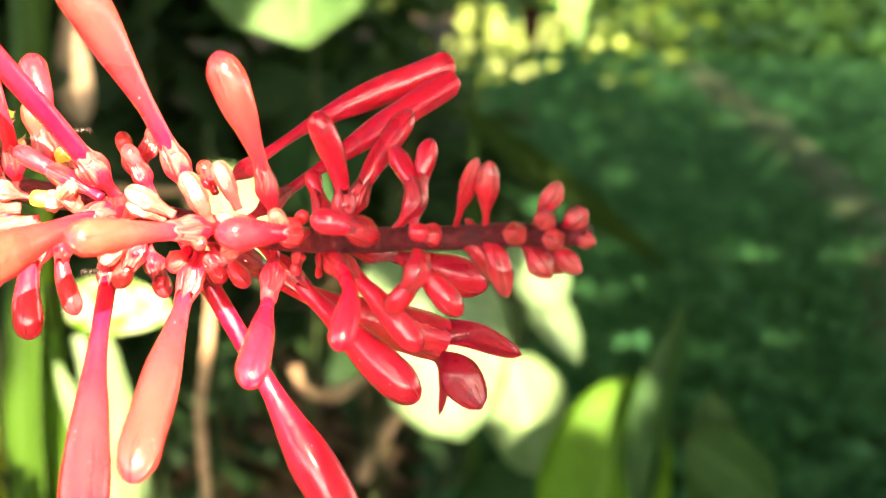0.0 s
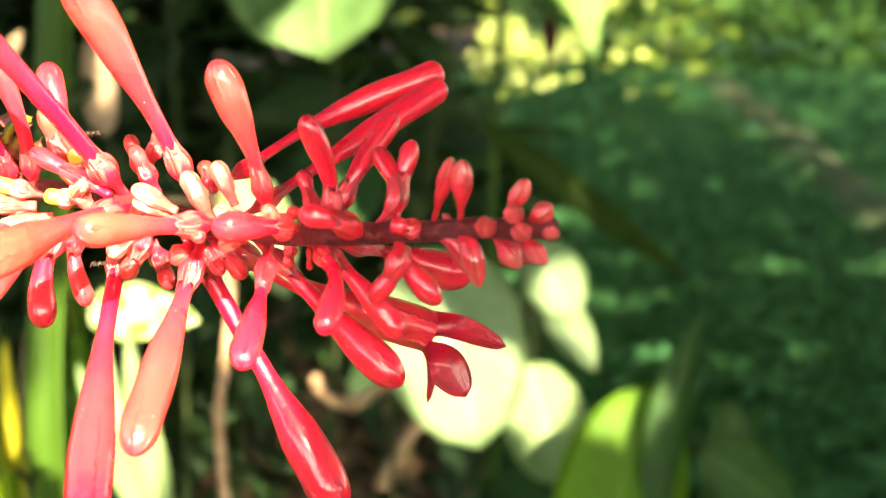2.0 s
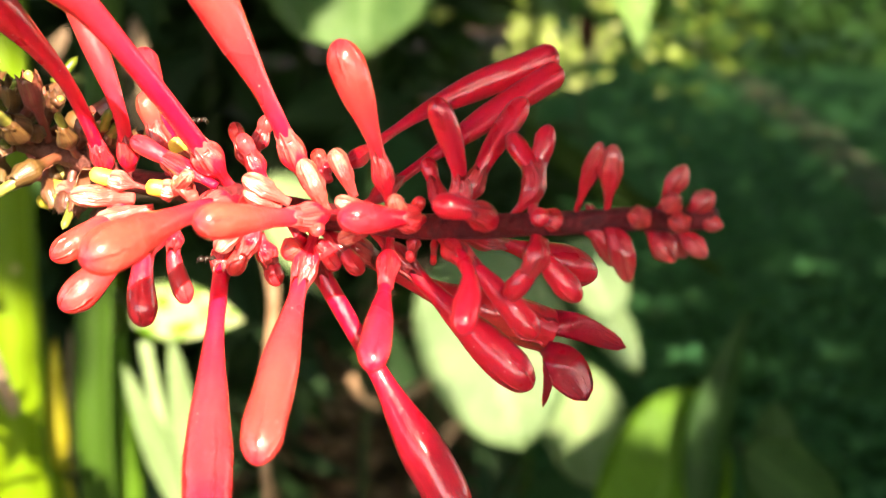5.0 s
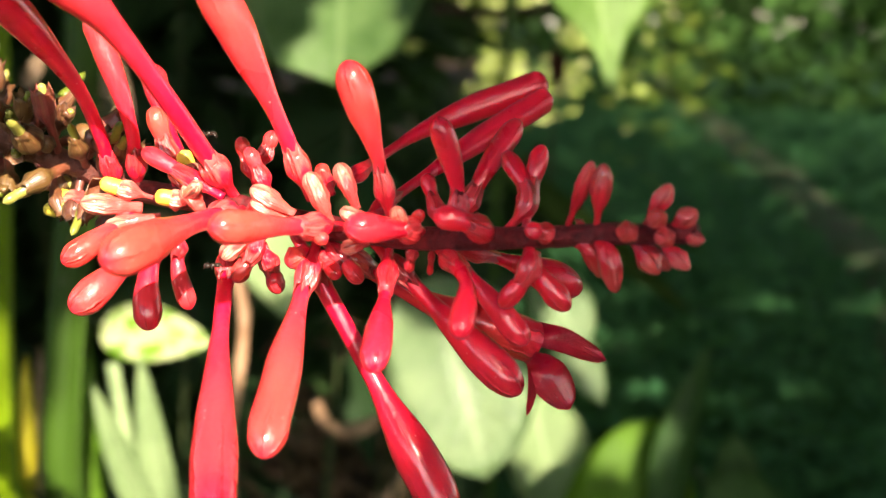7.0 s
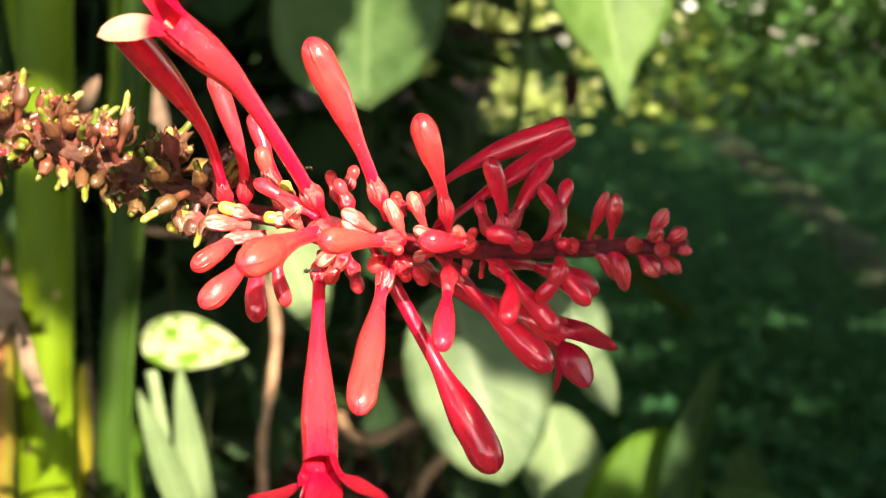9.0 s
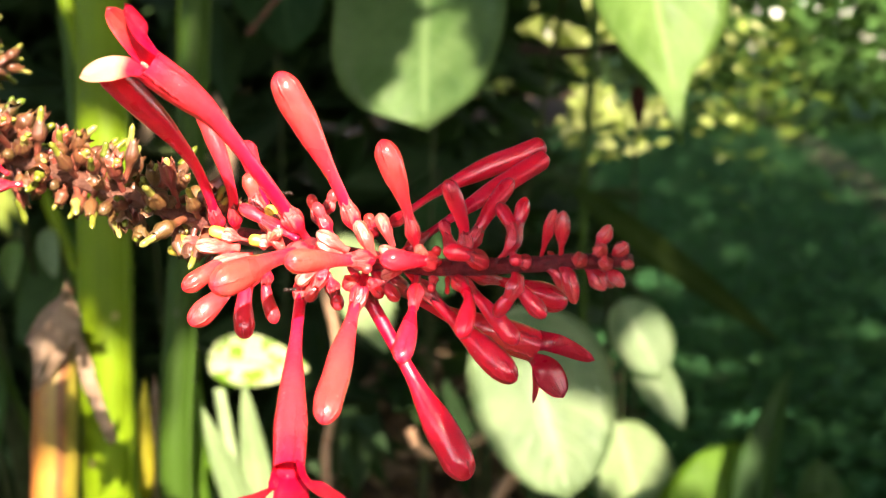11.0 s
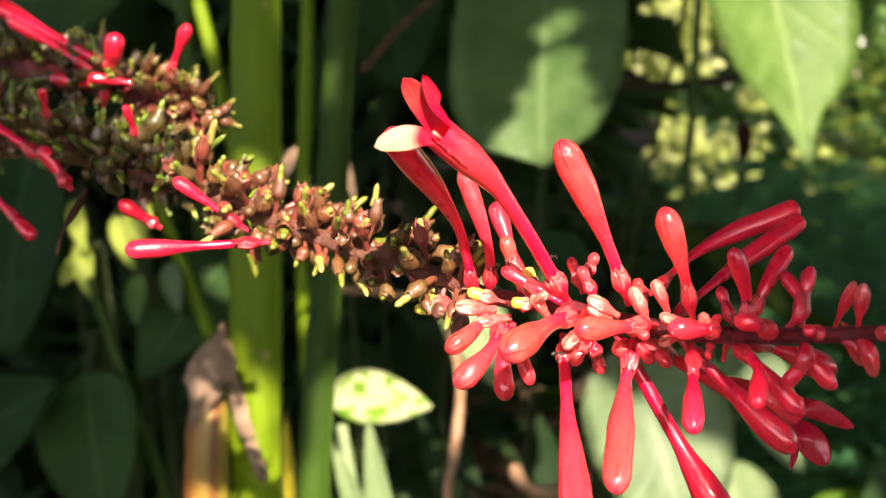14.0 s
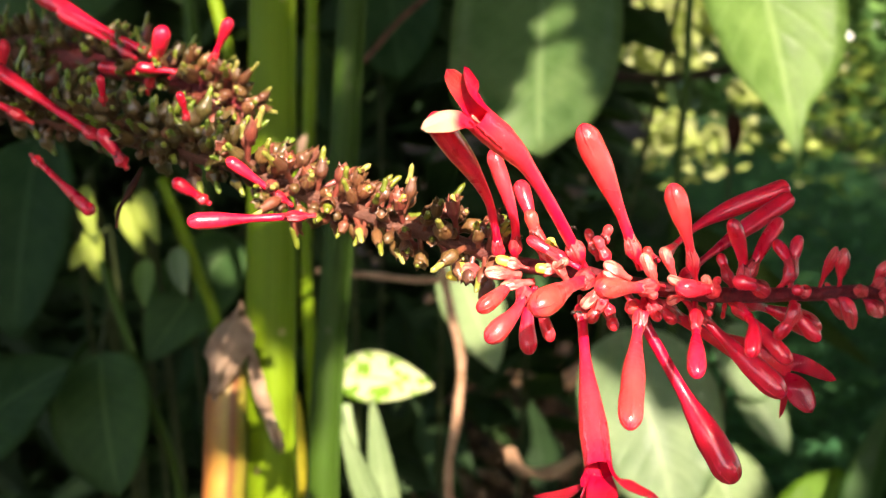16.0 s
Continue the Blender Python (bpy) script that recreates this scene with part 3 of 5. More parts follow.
# ---------------------------------------------------------------- the flowering spike
AXIS = [(1.39, 8.64, -2.08), (0.79, 8.95, -2.15), (0.03, 9.34, -2.29), (-1.11, 9.93, -2.46), (-2.24, 10.52, -2.48), (-3.36, 11.10, -2.38),
        (-4.49, 11.69, -2.36), (-5.19, 12.06, -2.18), (-6.60, 12.76, -1.93), (-8.36, 13.55, -1.55), (-10.32, 14.43, -1.0), (-12.52, 15.43, -0.63),
        (-15.01, 16.55, -0.26), (-17.86, 17.83, 0.04), (-22, 19.8, -0.6), (-27, 22.5, -6), (-29, 23.8, -18)]
spike = thing("flower_spike", (-0.30, 0.24, 0.0), "red tubular flower spike, half spent and browned, leaning sideways", "flower")
axis_line = curve([W(p) for p in AXIS] + [Vector((-0.30, 0.24, 0.45)), Vector((-0.30, 0.24, 0.0))], 110)
bm = bmesh.new()
loft(bm, axis_line, [0.0010 + 0.0004 * smooth(0, 0.3, i / 110) + 0.0016 * smooth(0.38, 0.8, i / 110) for i in range(111)], 12, wob=0.18)
part("stem", bm, RACHIS, spike, "dark maroon stem turning brown")
HOST = [spike]


def profile(u, neck, bulb, rise, cap, waist=0.0):
    r = neck + (bulb - neck) * smooth(rise[0], rise[1], u)
    if waist:
        r *= 1 - 0.22 * math.exp(-((u - 0.52) / 0.1) ** 2) + 0.12 * math.exp(-((u - 0.3) / 0.12) ** 2)
    if u > 1 - cap:
        r *= math.sqrt(max(0.0, 1 - ((u - 1 + cap) / cap) ** 2))
    return max(r, 0.00012)


def steps(n, cap):
    """Places along a club, closer together at its round end."""
    a = [i / n * (1 - cap) for i in range(n)]
    return a + [1 - cap + cap * math.sin(math.pi / 2 * i / 7) for i in range(8)]


def along(pts, us):
    fine = curve(pts, 200)
    return [fine[min(200, round(u * 200))] if u < 0.8 else fine[int(min(199.999, u * 200))].lerp(fine[min(200, int(u * 200) + 1)], u * 200 % 1 if u < 1 else 1) for u in us]


def calyx_on(owner, line, foot, r, tone):
    """A goblet round the foot of a flower: a thin stalk, a swollen cup, five pointed teeth lying against the tube."""
    tot, pts = 0.0, [line[0]]
    for a, c in zip(line, line[1:]):
        step = (c - a).length
        if tot + step >= foot:
            pts.append(a.lerp(c, (foot - tot) / step))
            break
        tot += step
        pts.append(c)
    bm = bmesh.new()
    path = curve(pts, 14)
    rad = [r * (0.46 + 0.72 * smooth(0.20, 0.58, i / 14) - 0.33 * smooth(0.62, 1.0, i / 14)) for i in range(15)]
    rings = loft(bm, path, rad, 15, tone, wob=0.12, seed=r * 9e3)
    d = (path[-1] - path[-2]).normalized() * r
    for j in range(15):
        c = rings[-1][j].co
        if j % 3 == 1:
            rings[-1][j].co = c.lerp(path[-1], 0.08) + d * (0.9 + 0.3 * noise.noise(c * 900))
        else:
            rings[-1][j].co = c - d * 0.3
    part("calyx", bm, CALYX, owner, "pale streaked calyx" if tone > 0.5 else "")


def club(base, tip, neck, bulb, mid=None, tone=0.1, blunt=0.0, waist=0.0, pale=None, rise=None):
    """A closed tubular flower: slim tube from its calyx, swelling to a rounded club."""
    b, t = W(base), W(tip)
    pts = [b, W(mid), t] if mid else [b, t]
    length = sum((q - p).length for p, q in zip(pts, pts[1:]))
    cap = min(0.3, bulb * 0.01 * (0.75 if blunt else 1.25) / length)
    us = steps(24, cap)
    rise = rise or ((0.45, 0.85) if length > 0.014 else (0.34, 0.80))
    line = along(pts, us)
    bm = bmesh.new()
    full, neck = neck, neck * 0.74
    foot = min(0.0056, 0.32 * length)
    loft(bm, line, [profile(u, neck * 0.01, bulb * 0.0094, rise, cap, waist) * (0.40 + 0.60 * smooth(0.30, 0.75, u * length / foot)) for u in us], 18, tone, wob=0.07, seed=base[0] * 3, lobes=0.014 + 0.03 * blunt)
    f = part("tubular_flower", bm, PETAL, HOST[0], "salmon-red waxy closed flower" if tone > 0.5 else "")
    calyx_on(f, line, foot, max(full * 0.0102, 0.0009), pale if pale is not None else 0.08 + 0.28 * tone)
    return f


def bud(base, tip, neck, bulb, mid=None, tone=0.1):
    """A bud: a red one shows a calyx with the rounded young flower standing out of it, a pale one is all calyx still."""
    b, t = W(base), W(tip)
    pts = [b, W(mid), t] if mid else [b, t]
    length = sum((q - p).length for p, q in zip(pts, pts[1:]))
    cap = min(0.4, bulb * 0.01 * 1.2 / length)
    us = steps(20, cap)
    line = along(pts, us)
    bm = bmesh.new()
    pale = tone > 0.65
    closed = base[0] > 0.25
    two_part = not (pale or closed) and length > 0.0030
    if two_part:
        radii = [profile(u, neck * 0.006, bulb * 0.0091, (0.30, 0.84), cap) for u in us]
    elif closed:
        radii = [profile(u, neck * 0.008, bulb * 0.0104, (0.12, 0.62), cap) * (1 - 0.34 * smooth(0.66, 1.0, u)) for u in us]
    else:
        radii = [profile(u, neck * 0.008, bulb * 0.01, (0.10, 0.55), cap) * (1 + 0.05 * math.sin(u * 9 + base[0] * 7)) for u in us]
    loft(bm, line, radii, 15, 0.22 if closed else tone, wob=0.14, seed=base[2] * 5, lobes=0.08 if closed else 0.03)
    f = part("bud", bm, CALYX if pale or closed else PETAL, HOST[0], "pale pink-streaked bud" if pale else "")
    if two_part:
        calyx_on(f, line, 0.60 * length, bulb * 0.0090, 0.06 + 0.4 * tone)
    return f


def cup_with_stub(base, tip, neck, bulb):
    """A calyx whose flower has dropped, with the yellow foot of the style standing out."""
    b, t = W(base), W(tip)
    d = (t - b) * 0.85
    bulb *= 1.35
    bm = bmesh.new()
    us = [i / 12 for i in range(13)]
    loft(bm, [b + d * (0.68 * u) for u in us], [0.01 * (neck * 0.5 + (bulb * 1.25 - neck * 0.5) * smooth(0.2, 0.7, u) - bulb * 0.4 * smooth(0.8, 1, u)) for u in us], 12, 0.8, wob=0.1)
    c = part("cup", bm, CALYX, HOST[0], "pale pink cup")
    bm = bmesh.new()
    us = [i / 8 for i in range(9)]
    loft(bm, [b + d * (0.6 + 0.4 * u) for u in us], [0.01 * bulb * 1.0 * math.sqrt(max(0.02, 1 - u ** 6)) for u in us], 10, 0)
    part("style_stub", bm, YELLOW_STUB, c, "yellow style stub")


def lobe(bm, m, ahead, rim, tip, w, half, face, n=14, cols=10):
    """A petal lobe growing out of a stretch of the tube's rim, curving out to its own rounded tip."""
    uvl = bm.loops.layers.uv.verify()
    away = (tip - m) - ahead * (tip - m).dot(ahead)
    away.normalize()
    side = ahead.cross(away)
    p0 = m + away * rim
    p1 = p0 + ahead * (0.40 * (tip - p0).length)
    grid = []
    for i in range(n + 1):
        s = i / n
        p = p0 * (1 - s) ** 2 + p1 * (2 * s * (1 - s)) + tip * s * s
        d = ((p1 - p0) * (1 - s) + (tip - p1) * s).normalized()
        over = d.cross(face).normalized()
        if over.dot(side) < 0:
            over.negate()
        nor = face - d * face.dot(d)
        nor.normalize()
        breadth = w * (1.0 if s < 0.42 else math.sqrt(max(0.0006, 1 - ((s - 0.42) / 0.58) ** 2.1)))
        k = smooth(0.0, 0.6, s)
        row = []
        for j in range(cols + 1):
            q = 2 * j / cols - 1
            on_rim = p + (away * (math.cos(q * half) - 1) + side * math.sin(q * half)) * rim * (1 - 0.9 * smooth(0.6, 1.0, s))
            wave = 0.10 * noise.noise(Vector((s * 3.0, q * 1.5, w * 900)))
            spread = p + over * (q * breadth) + nor * (w * (0.22 * q * q * (1 - 0.5 * s) + wave * s))
            row.append(bm.verts.new(on_rim.lerp(spread, k)))
        grid.append(row)
    faces = []
    for i in range(n):
        for j in range(cols):
            f = bm.faces.new((grid[i][j], grid[i][j + 1], grid[i + 1][j + 1], grid[i + 1][j]))
            for lp, (a, b) in zip(f.loops, ((i, j), (i, j + 1), (i + 1, j + 1), (i + 1, j))):
                lp[uvl].uv = (a / n, b / cols)
            faces.append(f)
    bmesh.ops.solidify(bm, geom=faces, thickness=0.00035)


def open_flower(base, mouth, neck, wide, mid, lips):
    """An opened flower: a flaring tube with spreading petal lobes at the mouth."""
    b, m = W(base), W(mouth)
    us = [i / 26 for i in range(27)]
    line = along([b, W(mid), m], us)
    bm = bmesh.new()
    rings = loft(bm, line, [0.01 * (neck * 0.74 + (wide - neck * 0.74) * smooth(0.36, 0.85, u)) * (1 - 0.06 * smooth(0.8, 1, u)) * (0.45 + 0.55 * smooth(0.05, 0.14, u)) for u in us], 18, 0.25, wob=0.05, lobes=0.015)
    end = [f for f in bm.faces if len(f.verts) > 4 and (f.calc_center_median() - line[-1]).length < 0.001]
    bmesh.ops.delete(bm, geom=end, context="FACES_ONLY")
    f = part("open_flower", bm, PETAL, HOST[0], "open red tubular flower with spreading lips")
    calyx_on(f, line, 0.0056, max(neck * 0.0100, 0.0009), 0.25)
    ahead = (line[-1] - line[-3]).normalized()
    for tip, w, tone, half, face in lips:
        bm = bmesh.new()
        lobe(bm, m - ahead * 0.0004, ahead, wide * 0.0094, W(tip), w * 0.01, radians(half), Vector(face))
        tl = bm.verts.layers.float.new("tone")
        for v in bm.verts:
            v[tl] = tone
        part("petal", bm, PETAL, f, "pale inner face of a petal" if tone > 0.8 else "")
    bm = bmesh.new()
    for k in range(2):
        sd = Vector((0.0008 * (k * 2 - 1), 0, 0.0004))
        loft(bm, curve([line[-8] + sd, line[-4] + sd * 1.5, line[-2] + sd * 1.6], 6), [0.00016] * 5 + [0.0003, 0.00024], 6, 1.0)
    part("stamens", bm, CALYX, f, "pale stamens in the throat")


bud((0.95, 8.86, -2.06), (1.14, 8.76, -1.65), 0.035, 0.090)
bud((0.99, 8.84, -2.06), (1.04, 8.57, -1.89), 0.035, 0.089)
bud((1.14, 8.77, -2.09), (1.35, 8.60, -1.85), 0.035, 0.094)
bud((1.23, 8.72, -2.12), (1.42, 8.52, -2.10), 0.035, 0.069)
bud((1.07, 8.80, -2.12), (1.10, 8.50, -2.10), 0.040, 0.089)
bud((0.84, 8.92, -2.20), (1.10, 8.74, -2.47), 0.036, 0.107)
bud((0.91, 8.88, -2.19), (1.22, 8.87, -2.46), 0.036, 0.088)
bud((1.07, 8.80, -2.17), (1.32, 8.57, -2.38), 0.035, 0.090)
bud((0.79, 8.95, -2.16), (0.77, 8.60, -2.05), 0.041, 0.095)
bud((0.30, 9.20, -2.14), (0.46, 8.97, -1.50), 0.036, 0.077)
bud((0.55, 9.07, -2.11), (0.56, 8.92, -1.51), 0.041, 0.102)
bud((0.49, 9.20, -2.16), (0.38, 9.26, -2.09), 0.021, 0.037)
bud((0.21, 9.25, -2.25), (-0.10, 9.06, -2.16), 0.058, 0.104)
bud((-0.26, 9.49, -2.28), (-0.28, 9.80, -1.54), 0.044, 0.105, mid=(-0.06, 9.49, -1.96))
bud((-0.07, 9.39, -2.22), (0.08, 9.79, -1.46), 0.049, 0.110, mid=(-0.05, 9.58, -1.95))
club((-0.71, 9.72, -2.34), (-0.96, 9.58, -1.21), 0.093, 0.129, mid=(-0.75, 9.75, -1.84))
club((-0.71, 9.82, -2.30), (-0.12, 10.37, -1.28), 0.097, 0.127, mid=(-0.51, 9.92, -1.85))
bud((-0.86, 9.80, -2.36), (-1.06, 10.11, -1.83), 0.034, 0.092)
bud((-0.38, 9.55, -2.38), (-0.96, 9.09, -2.06), 0.091, 0.131, mid=(-0.60, 9.17, -2.16))
club((-1.98, 10.69, -2.08), (0.35, 12.60, -0.99), 0.078, 0.186, mid=(-1.05, 12.11, -1.55), blunt=0.5, rise=(0.3, 0.75))
club((-1.71, 10.35, -2.38), (0.37, 12.40, -1.16), 0.076, 0.171, mid=(-0.84, 11.40, -1.86), blunt=0.5, rise=(0.3, 0.75))
# tone raised here to paint the sun's orange glow onto red clubs
club((-1.39, 10.08, -2.35), (-1.86, 9.84, -0.72), 0.095, 0.191, mid=(-1.54, 10.01, -1.68), tone=0.42)
club((-2.26, 10.53, -2.21), (-3.26, 9.82, 0.17), 0.117, 0.226, mid=(-2.61, 10.21, -1.25), tone=0.42, pale=0.3)
club((-4.66, 11.78, -2.43), (-5.53, 9.38, 0.30), 0.106, 0.222, mid=(-4.81, 10.86, -1.14), tone=0.1)
club((-4.39, 11.64, -2.40), (-4.80, 11.33, -0.35), 0.103, 0.152, mid=(-4.39, 11.34, -1.57), tone=0.3)
club((-3.63, 11.24, -2.32), (-4.39, 12.24, -0.96), 0.096, 0.161, mid=(-4.10, 11.89, -1.63), tone=0.2)
bud((-3.87, 11.37, -2.27), (-4.15, 11.42, -1.37), 0.072, 0.135, tone=0.6)
club((-2.18, 10.39, -2.65), (-2.41, 8.31, -4.18), 0.115, 0.202, mid=(-2.30, 9.85, -3.21), tone=0.46, rise=(0.46, 0.74))
club((-2.46, 10.74, -2.63), (-0.66, 9.88, -5.51), 0.138, 0.264, mid=(-1.59, 10.39, -4.04), rise=(0.5, 0.82))
club((-1.40, 10.08, -2.61), (-1.46, 8.63, -3.44), 0.098, 0.154, mid=(-1.41, 9.59, -2.96), waist=0.6)
club((-0.91, 9.83, -2.54), (-0.69, 8.66, -3.11), 0.097, 0.128, mid=(-0.63, 9.18, -2.72), waist=0.6)
club((-0.94, 9.94, -2.51), (0.01, 9.51, -3.41), 0.096, 0.140, mid=(-0.47, 9.70, -2.90))
bud((-0.03, 9.37, -2.35), (-0.29, 9.21, -2.96), 0.065, 0.113, mid=(-0.05, 9.18, -2.59))
club((-0.07, 9.39, -2.36), (0.37, 9.27, -2.98), 0.081, 0.130, mid=(0.05, 9.33, -2.62))
bud((0.50, 9.10, -2.20), (0.74, 8.87, -2.69), 0.052, 0.109, mid=(0.64, 8.92, -2.34))
bud((0.26, 9.22, -2.29), (0.64, 9.12, -2.61), 0.042, 0.095, mid=(0.49, 9.10, -2.33))
club((-0.76, 10.05, -2.58), (0.69, 10.89, -3.17), 0.090, 0.219, mid=(-0.21, 10.47, -2.77))
club((-1.58, 10.28, -2.60), (-0.01, 9.69, -3.99), 0.110, 0.212, mid=(-1.00, 10.08, -3.13))
club((-3.02, 10.73, -2.40), (-3.85, 8.58, -2.51), 0.144, 0.235, mid=(-3.39, 9.72, -2.38), tone=0.6)
club((-1.90, 10.14, -2.41), (-2.93, 8.72, -2.19), 0.119, 0.176, mid=(-2.42, 9.51, -2.31), tone=0.6)
club((-1.08, 9.82, -2.37), (-1.77, 9.07, -2.21), 0.119, 0.157, mid=(-1.37, 9.37, -2.27), tone=0.2)
club((-4.37, 11.43, -2.61), (-4.91, 10.51, -3.00), 0.106, 0.157, mid=(-4.51, 10.90, -2.71), tone=0.55)
club((-4.15, 11.32, -2.65), (-4.72, 10.19, -3.44), 0.123, 0.195, mid=(-4.26, 10.67, -2.97), tone=0.4)
club((-4.00, 11.24, -2.69), (-4.04, 10.64, -3.75), 0.132, 0.167, mid=(-4.10, 10.89, -3.20), tone=0.2)
club((-3.84, 11.35, -2.78), (-3.69, 11.11, -3.63), 0.096, 0.122, mid=(-3.86, 11.26, -3.15), tone=0.3)
bud((-4.26, 11.27, -2.50), (-4.85, 10.98, -2.42), 0.082, 0.118, tone=0.9)
bud((-4.01, 11.14, -2.58), (-4.58, 10.94, -2.67), 0.075, 0.093, tone=0.9)
bud((-3.23, 10.74, -2.26), (-4.14, 10.91, -1.80), 0.085, 0.110, tone=0.2)
bud((-3.44, 10.85, -2.50), (-3.66, 10.76, -2.14), 0.067, 0.097, tone=0.9)
bud((-2.41, 10.31, -2.33), (-2.85, 10.24, -2.06), 0.058, 0.104, tone=0.9)
bud((-2.51, 10.36, -2.38), (-2.85, 10.24, -2.20), 0.059, 0.087, tone=0.95)
bud((-2.01, 10.10, -2.37), (-2.24, 10.02, -1.85), 0.063, 0.108, tone=0.9)
bud((-1.74, 10.06, -2.21), (-1.94, 10.07, -1.75), 0.057, 0.097, tone=0.7)
bud((-2.72, 10.77, -2.22), (-2.99, 10.81, -1.72), 0.073, 0.103, tone=0.3)
bud((-2.93, 11.08, -2.18), (-3.14, 11.19, -1.65), 0.069, 0.100, tone=0.4)
bud((-2.91, 11.17, -2.00), (-2.76, 11.19, -1.57), 0.069, 0.100, tone=0.4)
bud((-1.39, 9.78, -2.40), (-1.87, 9.63, -2.15), 0.056, 0.083, tone=0.8)
bud((-1.22, 9.69, -2.41), (-1.33, 9.45, -2.08), 0.049, 0.086, tone=0.7)
bud((-1.62, 9.90, -2.52), (-1.86, 9.72, -2.56), 0.056, 0.078, tone=0.7)
bud((-2.34, 10.17, -2.46), (-2.02, 9.71, -2.47), 0.057, 0.084, tone=0.5)
bud((-2.83, 10.53, -2.51), (-3.19, 10.42, -2.86), 0.066, 0.108, tone=0.85)
bud((-2.75, 10.59, -2.58), (-3.06, 10.45, -3.12), 0.066, 0.120, tone=0.5)
bud((-2.82, 10.82, -2.76), (-2.62, 10.72, -3.30), 0.080, 0.117, tone=0.25)
bud((-2.13, 10.47, -2.60), (-1.68, 10.13, -2.99), 0.077, 0.111, tone=0.25)
bud((-2.23, 10.52, -2.73), (-1.92, 10.15, -2.95), 0.071, 0.105, tone=0.3)
bud((-1.14, 9.95, -2.51), (-1.20, 9.88, -2.81), 0.040, 0.068, tone=0.2)
bud((-0.96, 9.86, -2.52), (-0.98, 9.97, -2.85), 0.023, 0.040, tone=0.2)
bud((-3.03, 10.63, -2.51), (-2.64, 10.23, -2.10), 0.053, 0.075, tone=0.8)
bud((-2.02, 10.41, -2.13), (-2.19, 10.60, -1.84), 0.059, 0.095, tone=0.5)
bud((-2.30, 10.35, -2.70), (-2.44, 10.13, -2.84), 0.076, 0.117, tone=0.5)
bud((-3.62, 11.24, -2.36), (-3.92, 11.20, -2.04), 0.057, 0.082, tone=0.8)
bud((-3.83, 11.05, -2.46), (-3.45, 10.55, -2.09), 0.049, 0.078, tone=0.9)
bud((-1.14, 9.85, -2.29), (-1.09, 9.72, -2.15), 0.039, 0.067, tone=0.3)
bud((-2.97, 10.80, -2.76), (-2.96, 10.60, -3.03), 0.061, 0.091, tone=0.6)
# spent cups with yellow stubs beside the open flowers
cup_with_stub((-4.11, 11.20, -2.37), (-4.79, 11.15, -2.18), 0.050, 0.069)
cup_with_stub((-3.58, 10.92, -2.36), (-4.05, 10.76, -2.26), 0.049, 0.067)
cup_with_stub((-3.65, 11.26, -2.23), (-3.81, 11.24, -1.76), 0.050, 0.069)
cup_with_stub((-4.68, 11.59, -2.59), (-5.87, 12.31, -2.76), 0.054, 0.076)
cup_with_stub((-4.83, 11.67, -2.54), (-5.73, 12.24, -2.56), 0.054, 0.076)
open_flower((-3.14, 10.99, -2.31), (-4.82, 9.16, 0.29), 0.142, 0.240, mid=(-4.09, 9.78, -0.49), lips=[
    ((-5.00, 9.00, 1.03), 0.150, 0.1, 62, (0.75, -0.62, 0.2)),
    ((-5.27, 9.10, 0.99), 0.180, 0.5, 58, (0.10, -0.95, 0.20)),
    ((-5.63, 9.00, 0.09), 0.225, 1.0, 62, (0.20, -0.70, 0.70)),
])
open_flower((-3.22, 11.03, -2.80), (-2.84, 8.23, -4.79), 0.118, 0.223, mid=(-3.07, 9.65, -3.70), lips=[
    ((-2.72, 7.77, -5.40), 0.237, 0.2, 50, (0, -1, 0.1)),
    ((-3.81, 8.74, -5.49), 0.122, 0.2, 50, (-0.3, -0.45, 0.85)),
    ((-1.99, 7.79, -5.01), 0.122, 0.2, 50, (0.3, -0.45, 0.85)),
    ((-3.10, 8.87, -5.84), 0.180, 0.2, 50, (0, -1, 0)),
])
open_flower((-2.12, 10.66, -2.69), (0.23, 11.24, -3.90), 0.131, 0.264, mid=(-0.98, 10.87, -3.38), lips=[
    ((0.68, 11.08, -4.65), 0.250, 0.16, 50, (0.1, -0.85, 0.5)),
    ((1.16, 11.66, -4.23), 0.170, 0.16, 50, (0.2, -0.75, 0.65)),
    ((0.23, 11.44, -4.88), 0.068, 0.1, 50, (-0.5, -0.8, 0)),
    ((0.81, 11.81, -4.11), 0.111, 0.1, 50, (0.2, -0.7, 0.7)),
])


# specks of debris at the foot of two flowers, modelled as small insects
def debris_speck(at):
    a = W(at)
    t = thing("debris_speck", a, "tiny dark speck of debris on the flower stalk", "insect")
    for o, r in (((-0.0006, 0, 0), 0.0003), ((0, 0, 0.0001), 0.00022), ((0.0005, 0, 0.0001), 0.00026)):
        bm = bmesh.new()
        loft(bm, [a + Vector(o) + Vector((r * 1.3 * q, 0, 0.0001)) for q in (-1, -0.8, -0.4, 0, 0.4, 0.8, 1)], [r * math.sqrt(max(0.02, 1 - q * q)) for q in (-1, -0.8, -0.4, 0, 0.4, 0.8, 1)], 8)
        part("body_segment", bm, DEBRIS, t)
    for k in range(6):
        bm = bmesh.new()
        s = 1 if k % 2 else -1
        x = (k // 2 - 1) * 0.0003
        loft(bm, curve([a + Vector((x, 0, 0)), a + Vector((x * 2, s * 0.0003, 0.0004)), a + Vector((x * 3, s * 0.0005, -0.0002))], 6), [0.00005] * 7, 5)
        part("leg", bm, DEBRIS, t)


debris_speck((-3.40, 10.80, -1.60))
debris_speck((-3.26, 10.32, -2.93))


